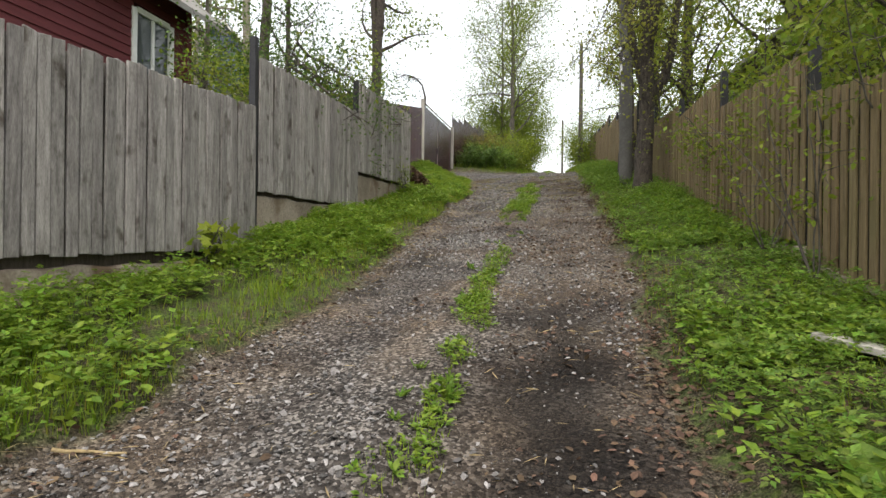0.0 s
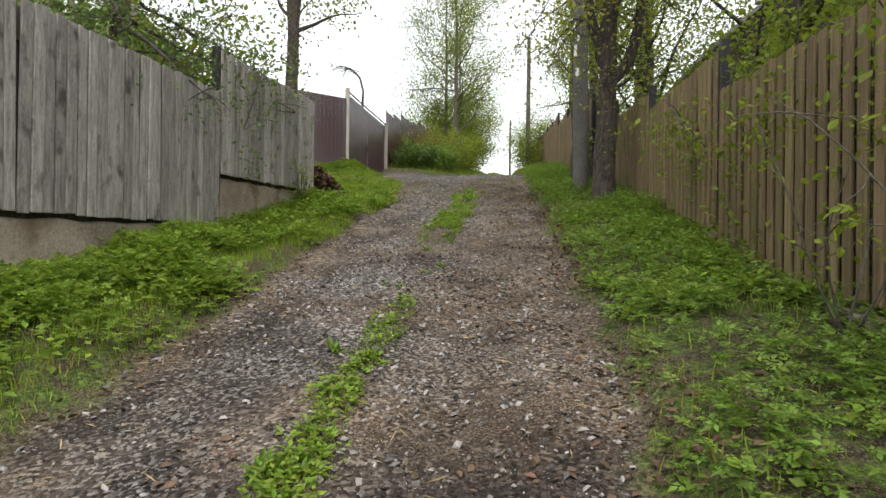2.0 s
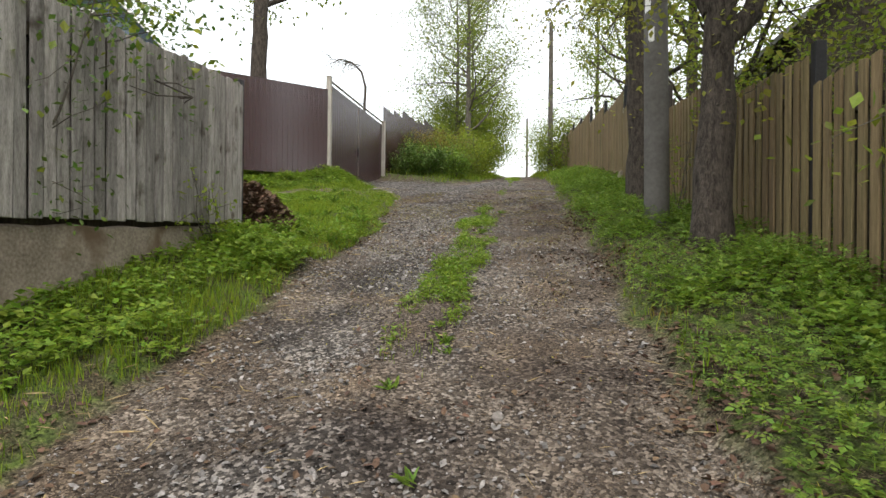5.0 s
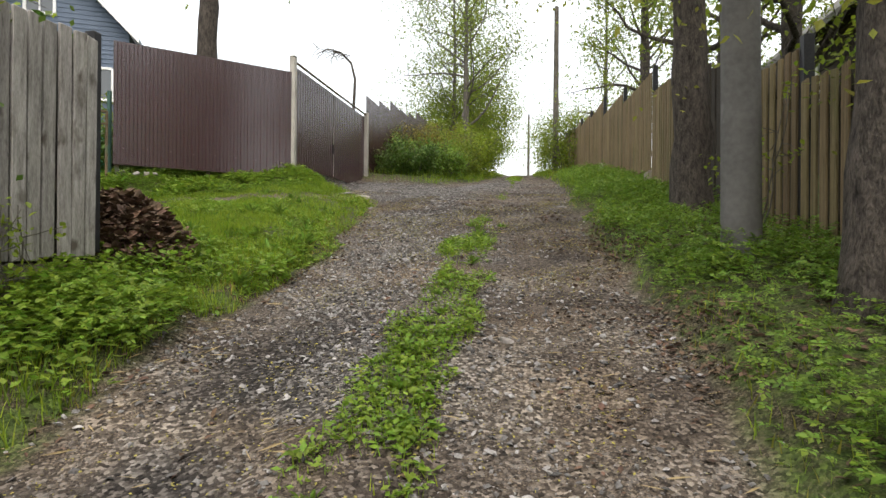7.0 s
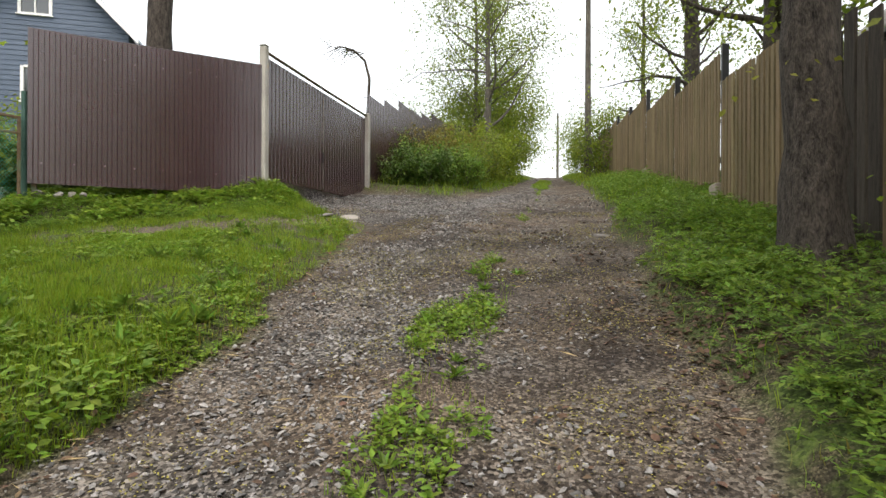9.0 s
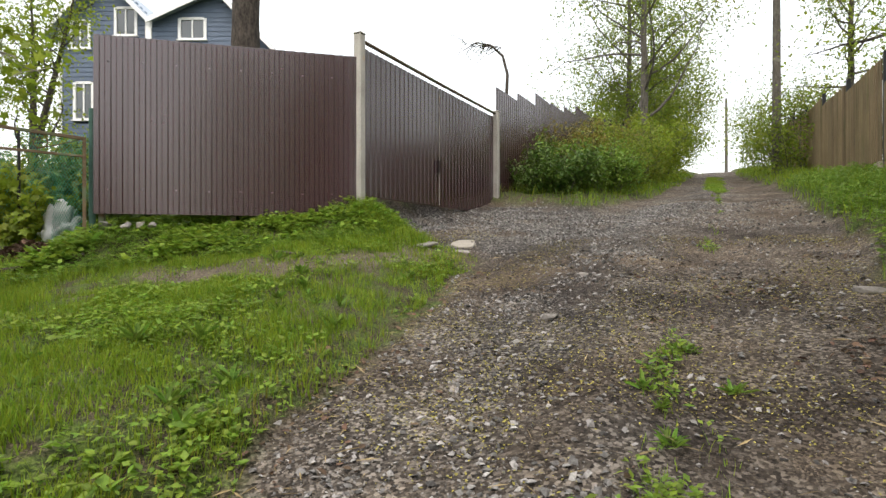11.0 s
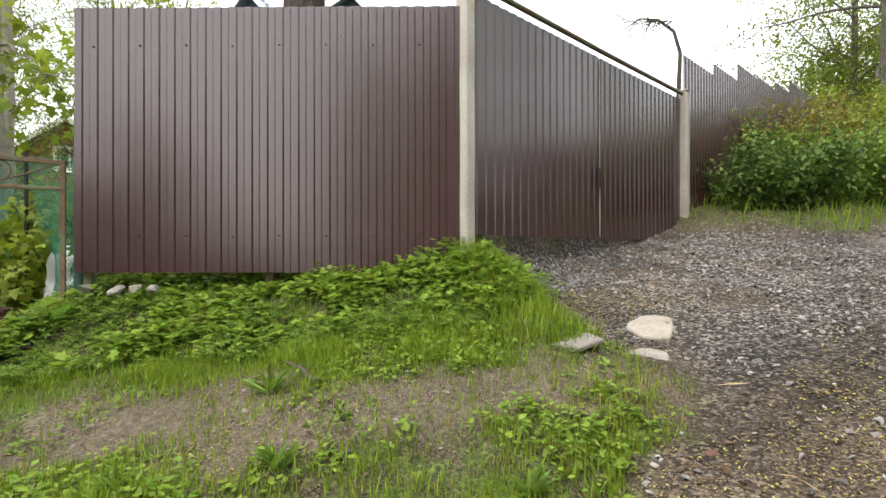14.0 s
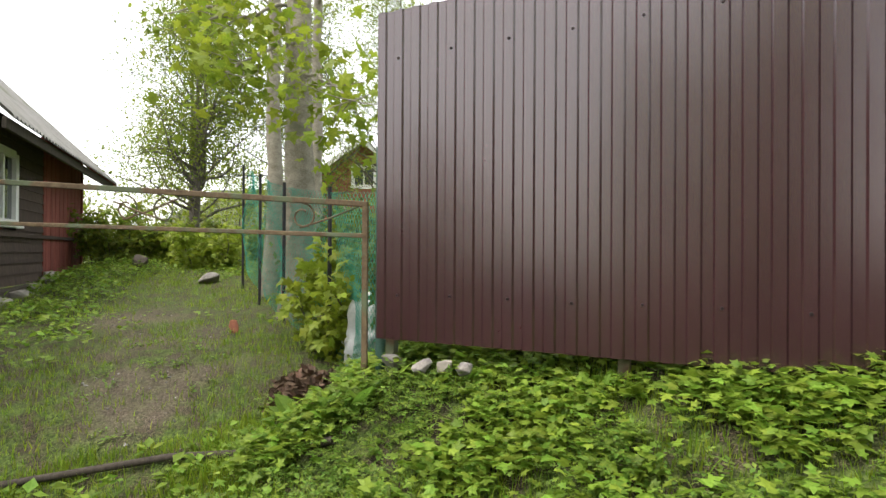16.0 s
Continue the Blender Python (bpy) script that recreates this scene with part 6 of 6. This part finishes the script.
def sack(name, label, category, x, y, size, mat, seed, squash):
    rng = np.random.default_rng(seed)
    bm = bmesh.new()
    bmesh.ops.create_icosphere(bm, subdivisions=4, radius=0.5)
    off = Vector(rng.random(3) * 50)
    for v in bm.verts:
        n = noise.noise(v.co * 1.7 + off) * 0.7 + abs(noise.noise(v.co * 4 + off)) * 0.7 + abs(noise.noise(v.co * 9 + off)) * 0.32
        c = v.co * (0.85 + n)
        v.co = Vector(((c.x + 0.35 * c.z) * size * squash[0], c.y * size * squash[1], max(c.z, -0.36) * size * squash[2]))
    o = part(name, bm, mat, smooth=True)
    o.location = (x, y, zat(x, y) + size * squash[2] * 0.34)
    return tagged(o, label, category)


def flat_stone(name, label, x, y, wide, deep, thick, mat, seed, yaw, tilt=0.0, group=""):
    """An irregular slab: a many-sided plate with broken edges."""
    rng = np.random.default_rng(seed)
    n = 9
    bm = bmesh.new()
    ring = []
    for i in range(n):
        a = 2 * math.pi * i / n + rng.uniform(-0.18, 0.18)
        k = 1 / max(abs(math.cos(a)), abs(math.sin(a))) * rng.uniform(0.82, 1.0)
        ring.append(bm.verts.new((wide / 2 * k * math.cos(a), deep / 2 * k * math.sin(a), 0)))
    f = bm.faces.new(ring)
    r = bmesh.ops.extrude_face_region(bm, geom=[f])
    bmesh.ops.translate(bm, vec=(0, 0, thick), verts=[v for v in r["geom"] if isinstance(v, bmesh.types.BMVert)])
    bmesh.ops.bevel(bm, geom=list(bm.edges), offset=0.008, segments=1, affect="EDGES")
    o = part(name, bm, mat)
    o.matrix_basis = pose(x, y, zat(x, y) - thick * 0.75, tilt, 0, yaw)
    return tagged(o, label, "stone slab", group)


yard_gate()
net_fence()
corner_post()
sack("plastic_sack", "crumpled white plastic sack behind the yard gate", "sack", -8.16, 16.32, 0.46, BAG, 9, (1.0, 0.8, 1.3))
# stones propping the brown fence
for s, size, k, mat in ((0.33, 0.13, 1, ROCK), (0.48, 0.11, 2, PALE_SLAB), (0.60, 0.11, 3, ROCK), (0.12, 0.14, 6, GREY_CONCRETE)):
    x = BF_A[0] + (BF_B[0] - BF_A[0]) * s / 2.88 + 0.02
    y = BF_A[1] + (BF_B[1] - BF_A[1]) * s / 2.88 - 0.02
    rock("prop_stone", "pale broken stone wedged under the brown fence", "stone", x, y, size, mat, k, 0.5, "prop stones", 3.93 - size * 0.2)
for x, y, size, k, sq in ((-0.43, 8.52, 0.10, 11, (1, 0.8, 0.6)), (-0.57, 11.29, 0.11, 12, (1, 0.8, 0.6)), (-1.91, 15.97, 0.15, 13, (1.2, 0.7, 0.5)), (-0.05, 16.9, 0.20, 14, (1.2, 0.8, 0.4)),
                          (-1.75, 9.7, 0.09, 15, (1, 0.8, 0.5)), (-1.55, 3.4, 0.07, 16, (1, 0.7, 0.5)), (-0.3, 6.1, 0.06, 17, (1, 0.9, 0.6)), (-2.0, 17.2, 0.12, 18, (1.2, 0.8, 0.5))):
    rock("loose_stone", "loose grey stone lying on the lane", "stone", x, y, size, ROCK, k, 0.3, "loose stones", squash=sq, yaw=k * 40)
flat_stone("pale_slab", "flat pale stone slab sunk in the gravel", -3.70, 18.42, 0.30, 0.46, 0.05, PALE_SLAB, 21, 20, 12)
for x, y, w, d, k in ((-3.85, 17.66, 0.42, 0.26, 22), (-3.52, 17.95, 0.24, 0.2, 23), (-3.95, 17.92, 0.22, 0.16, 24), (-4.15, 17.62, 0.2, 0.14, 25)):
    flat_stone("broken_slab", "broken stone slab half sunk in earth", x, y, w, d, 0.03, ROCK, k, (k * 33) % 40 - 20, 11, "broken slabs")
rock("brick", "red brick lying in the yard's weeds", "brick", -9.6, 15.35, 0.17, BRICK_RED, 26, 0.1, squash=(0.8, 0.7, 1.2))
for x, y, s, k in ((-13.2, 12.62, 0.3, 31), (-13.7, 12.6, 0.26, 32), (-14.1, 12.6, 0.3, 33), (-14.6, 12.62, 0.24, 34), (-15.0, 12.6, 0.34, 35), (-12.7, 12.6, 0.3, 36)):
    rock("footing_stone", "whitewashed stone under the old shed's wall", "stone", x, y, s, PALE_SLAB, k, 0.2, "shed footing stones")
rock("stump", "dark rotten stump in the yard", "stump", -15.3, 13.9, 0.4, OLD_WOOD, 37, 0.1)
rock("boulder", "grey boulder in the yard's weeds", "boulder", -12.9, 15.1, 0.5, ROCK, 38, 0.25, squash=(1, 0.8, 0.6))


def leaf_heap(x, y, wide, tall, n, seed, label):
    rng = np.random.default_rng(seed)
    a, q = rng.uniform(0, 6.28, n), rng.random(n) ** 0.5
    px_, py_ = x + wide * q * np.cos(a), y + wide * 0.8 * q * np.sin(a)
    P = np.stack([px_, py_, height(px_, py_) + tall * (1 - q ** 2) * rng.uniform(0.85, 1.05, n)], -1)
    R = turns(rng.uniform(0, 6.28, n), rng.normal(0, 0.5, n), rng.normal(0, 0.5, n))
    V, T = strew(LEAF_V, LEAF_T, P, R, 0.08 * rng.uniform(0.6, 1.3, n))
    return tagged(new("leaf_heap", mesh_data("leaf_heap", V, T, DEAD_LEAF)), label, "leaf heap", kind="stuff")


leaf_heap(-3.72, 12.1, 0.62, 0.42, 4500, 51, "heap of brown dead leaves beside the grey fence's end")
leaf_heap(-7.7, 15.75, 0.30, 0.14, 700, 52, "small heap of dead leaves at the yard gate")


def crock(name, label, category, x, y, n, tall, size, mat, seed, template=(LEAF_V, LEAF_T), up=0.9, group="", wide=0.5):
    """A tuft or rosette: long leaves fanning from one root."""
    rng = np.random.default_rng(seed)
    yaw = rng.uniform(0, 6.28, n)
    R = turns(yaw, rng.normal(up, 0.25, n), rng.normal(0, 0.2, n))
    P = np.zeros((n, 3)); P[:, :2] = rng.normal(size=(n, 2)) * 0.015
    k = tall * rng.uniform(0.6, 1.15, n)
    V, T = strew(template[0], template[1], P, R, np.stack([k * wide * size, k, k], -1))
    o = new(name, mesh_data(name, V, T, mat))
    o.location = (x, y, zat(x, y))
    return tagged(o, label, category, group)


rng = np.random.default_rng(71)
for i in range(46):
    y = rng.uniform(1.4, 16.4)
    x = np.interp(y, (0, 2, 5, 8, 11, 14, 16), (-0.62, -0.66, -0.80, -0.92, -1.0, -1.04, -1.1)) + rng.normal() * 0.11
    crock("tuft", "leafy rosette on the lane's grassy ridge", "weed", x, y, int(rng.integers(9, 20)), rng.uniform(0.05, 0.10), 0.8, HERB, 300 + i, up=0.6, group="ridge rosettes")
for i in range(40):
    y = rng.uniform(11.8, 16.6)
    x = left_edge(y) - rng.uniform(0.0, 1.6)
    crock("tuft", "leafy rosette among the field's grass", "weed", x, y, int(rng.integers(9, 22)), rng.uniform(0.07, 0.16), 0.8, HERB, 400 + i, up=0.75, group="field rosettes")
for x, y, t, s in ((-7.05, 15.72, 0.30, 601), (-6.85, 15.9, 0.24, 602), (-7.25, 15.62, 0.22, 603)):
    crock("burdock", "broad pale burdock leaves beside the yard gate", "weed", x, y, 6, t, 1.3, HERB, s, up=0.55, group="burdock plants", wide=0.9)
crock("burdock", "broad fresh burdock leaves at the lane's edge", "weed", 0.95, 1.9, 8, 0.26, 1.2, HERB, 604, up=0.5, group="burdock plants", wide=0.8)
shrub("maple_seedling", "yellow-green maple seedling against the grey fence", -3.33, 4.5, 0.25, 0.62, LEAF_YELLOW, 605, 3, 1, 0.11, MAPLE)


def sapling(x, y, tall, seed, n=26):
    rng = np.random.default_rng(seed)
    e = thing("sapling", "thin sapling with sparse yellow-green leaves by the tan fence", "sapling", (x, y, zat(x, y)), "saplings by the tan fence")
    wood, tips = Pile(), []
    for i in range(4):
        bp = branch_path(rng, (0, 0, -0.05), (rng.normal() * 0.25 - 0.1, rng.normal() * 0.3, 1), tall * rng.uniform(0.6, 1.0), 0.3, 0.1, 8)
        wood.add(*tube_arrays(bp, np.linspace(0.008, 0.003, len(bp)), 5))
        for j in range(n // 4):
            s = rng.uniform(0.3, 1)
            b2 = np.array([np.interp(s, np.linspace(0, 1, len(bp)), bp[:, k]) for k in range(3)])
            tp = branch_path(rng, b2, rng.normal(size=3), 0.22, 0.3, 0.1, 3)
            wood.add(*tube_arrays(tp, np.linspace(0.004, 0.002, len(tp)), 4))
            tips += [tp[-1], tp[-2]]
    tagged(wood.make("stem_growth", BARK, e), kind="stuff")
    V, T = leaves_at(rng, tips, 3, 0.035, 0.05)
    place(new("foliage", mesh_data("foliage", V, T, LEAF_YELLOW)), e)


for x, y, t, s in ((1.72, 4.6, 1.7, 701), (1.75, 5.7, 1.5, 702), (1.45, 13.3, 1.5, 705), (-3.3, 10.9, 0.9, 707)):
    sapling(x, y, t, s)


# ---------------------------------------------------------------- litter on the ground
DL = grow(42000, -0.4, 2.0, 0.6, 15.0, lambda x, y: (np.exp(-((x - right_edge(y) - 0.02) / 0.22) ** 2) + 0.45 * (x > right_edge(y))) * np.clip(0.55 + 0.7 * lumps(x, y, 0.6), 0, 1))
DL2 = grow(26000, -3.0, 0.6, 0.6, 18.0, lambda x, y: lane_mask(x, y) * soft(0.2 + 0.7 * lumps(x, y, 0.5)) * (0.35 + 0.5 * (x > -0.7)) + 0.5 * np.exp(-((x - left_edge(y)) / 0.2) ** 2))
DL = np.concatenate([DL, DL2])
n = len(DL)
DL[:, 2] += 0.012
V, T = strew(LEAF_V, LEAF_T, DL, turns(RN.uniform(0, 6.28, n), RN.normal(0, 0.35, n), RN.normal(0, 0.35, n)), 0.036 * RN.uniform(0.4, 1.5, n))
stuff("dead_leaves", "brown dead leaves along the lane's edges", "leaf litter", V, T, DEAD_LEAF)
CK = grow(190000, -4.5, 1.0, 8.0, 19.0, lambda x, y: (lane_mask(x, y) + dirt_patch(x, y)) * soft((y - 8.5) / 5) * soft(0.35 + 0.6 * lumps(x, y, 0.6)) * 0.8)
n = len(CK)
CK[:, 2] += 0.008
V, T = strew(TINY_V, TINY_T, CK, turns(RN.uniform(0, 6.28, n), RN.normal(0, 0.3, n), RN.normal(0, 0.3, n)), 0.015 * RN.uniform(0.5, 1.3, n))
stuff("catkins", "fallen yellow-green catkins on the lane", "litter", V, T, CATKIN)
ST = grow(9000, -3.0, 1.2, 0.6, 18.0, lambda x, y: 0.15 * lane_mask(x, y) + 0.6 * np.exp(-((x - left_edge(y) - 0.1) / 0.3) ** 2) + 0.4 * np.exp(-((x - right_edge(y)) / 0.2) ** 2))
n = len(ST)
ST[:, 2] += 0.012
V, T = strew([(0, 0, 0), (0.03, 0.5, 0.04), (0, 1, 0), (-0.03, 0.5, 0.0)], TINY_T, ST, turns(RN.uniform(0, 6.28, n), RN.normal(0, 0.15, n), RN.normal(0, 0.5, n)), 0.09 * RN.uniform(0.3, 1.5, n))
stuff("straw", "dry straw and twigs strewn on the lane", "litter", V, T, STRAW)


def stick(x, y, length, yaw, r, mat, label):
    e = branch_path(np.random.default_rng(int(abs(x * 100))), (0, 0, 0), (math.cos(yaw), math.sin(yaw), 0.02), length, 0.25, 0, 6)
    e[:, 2] = height(e[:, 0] + x, e[:, 1] + y) + r - zat(x, y)
    V, Q = tube_arrays(e, np.linspace(r, r * 0.5, len(e)), 6)
    o = tagged(new("stick", mesh_data("stick", V, Q, mat, True)), label, "stick", "sticks")
    o.location = (x, y, zat(x, y))


stick(-2.15, 1.95, 0.32, 0.5, 0.010, STRAW, "pale bare stick on the lane's edge")
stick(-4.35, 16.35, 0.5, 2.9, 0.02, OLD_WOOD, "weathered stick on the trodden earth")
stick(1.3, 4.3, 0.35, 0.9, 0.010, STRAW, "pale bare stick among the weeds")
bm = box(-0.07, 0.07, -0.5, 0.5, -0.02, 0.02, 0.006)
plank = tagged(part("loose_plank", bm, POST_CONCRETE), "pale painted plank lying in the weeds", "plank")
plank.matrix_basis = pose(1.60, 2.95, zat(1.60, 2.95) + 0.05, 8, 0, 48)


def bent_snag():
    e = thing("bent_tree", "thin dead tree with a hooked drooping top", "tree", (-9.6, 35.2, zat(-9.6, 35.2)))
    z0 = zat(-9.6, 35.2)
    rng = np.random.default_rng(81)
    pts = np.array([(0, 0, -0.2), (0.05, 0, 2.0), (0, 0, 4.0), (0.1, 0, 11.2 - z0), (-0.1, -0.05, 12.0 - z0), (-0.6, -0.2, 12.5 - z0), (-1.2, -0.4, 12.65 - z0), (-1.8, -0.6, 12.3 - z0)])
    wood = Pile()
    wood.add(*tube_arrays(pts, (0.11, 0.10, 0.09, 0.07, 0.06, 0.05, 0.035, 0.015), 7))
    tips = []
    for i in range(26):
        b = pts[4] + (pts[7] - pts[4]) * rng.random() + (0, 0, 0.35)
        tp = branch_path(rng, b, (rng.normal() * 0.6 - 0.5, rng.normal() * 0.6, rng.normal() * 0.3 - 0.1), rng.uniform(0.5, 1.1), 0.5, -0.5, 5)
        wood.add(*tube_arrays(tp, np.linspace(0.02, 0.007, 6), 4))
        tips += [tp[-1], tp[-2]]
    for i in range(9):
        tp = branch_path(rng, (0.05, 0, rng.uniform(8.2, 10.6) - z0), (rng.normal() - 0.8, rng.normal(), 0.3), rng.uniform(0.8, 1.8), 0.5, 0.2, 5)
        wood.add(*tube_arrays(tp, np.linspace(0.02, 0.006, 6), 4))
    wood.make("trunk", DARK_BARK, e)
    V, T = leaves_at(rng, tips, 3, 0.1, 0.07, TINY)
    place(new("crown", mesh_data("crown", V, T, LEAF_DARK)), e)


bent_snag()
for x, y, w, hh, lf, k in ((-24, 11.5, 5, 4.5, LEAF, 801), (-27, 15.5, 5, 5.0, LEAF_YELLOW, 802), (-30, 9.0, 6, 6.5, LEAF, 803), (-21.5, 12.2, 3, 2.5, LEAF, 804), (-15.5, 24, 4, 3.5, LEAF, 805), (-19, 24, 4, 3.2, LEAF_YELLOW, 806),
                          (-9.0, 17.6, 1.6, 1.8, LEAF_DARK, 807), (-11.2, 17.6, 1.8, 1.9, LEAF, 808), (-8.7, 16.5, 0.9, 1.1, LEAF_YELLOW, 809), (-8.1, 17.3, 1.3, 1.5, LEAF_DARK, 811), (-17.2, 13.7, 2.4, 1.2, LEAF, 812), (-15.6, 15.2, 2.2, 1.0, LEAF_YELLOW, 813), (-13, 17.6, 2, 1.6, LEAF_DARK, 810)):
    shrub("yard_shrub", "leafy shrub at the yard's edge", x, y, w, hh, lf, k, 20, 9, 0.10 if hh < 2 else 0.14, MAPLE if hh < 1.7 else TINY, "yard shrubs")


def ground_rail():
    pts = np.array([(-7.35, 13.2), (-7.5, 14.1), (-7.33, 14.94), (-6.9, 15.5), (-6.68, 15.75)])
    P = [(px_, py_, zat(px_, py_) + 0.035) for px_, py_ in pts]
    V, Q = tube_arrays(np.array(P) - P[2], [0.022] * 5, 8)
    o = tagged(new("ground_rail", mesh_data("ground_rail", V, Q, OLD_WOOD, True)), "dark weathered rail lying across the yard's mouth", "rail")
    o.location = P[2]


ground_rail()
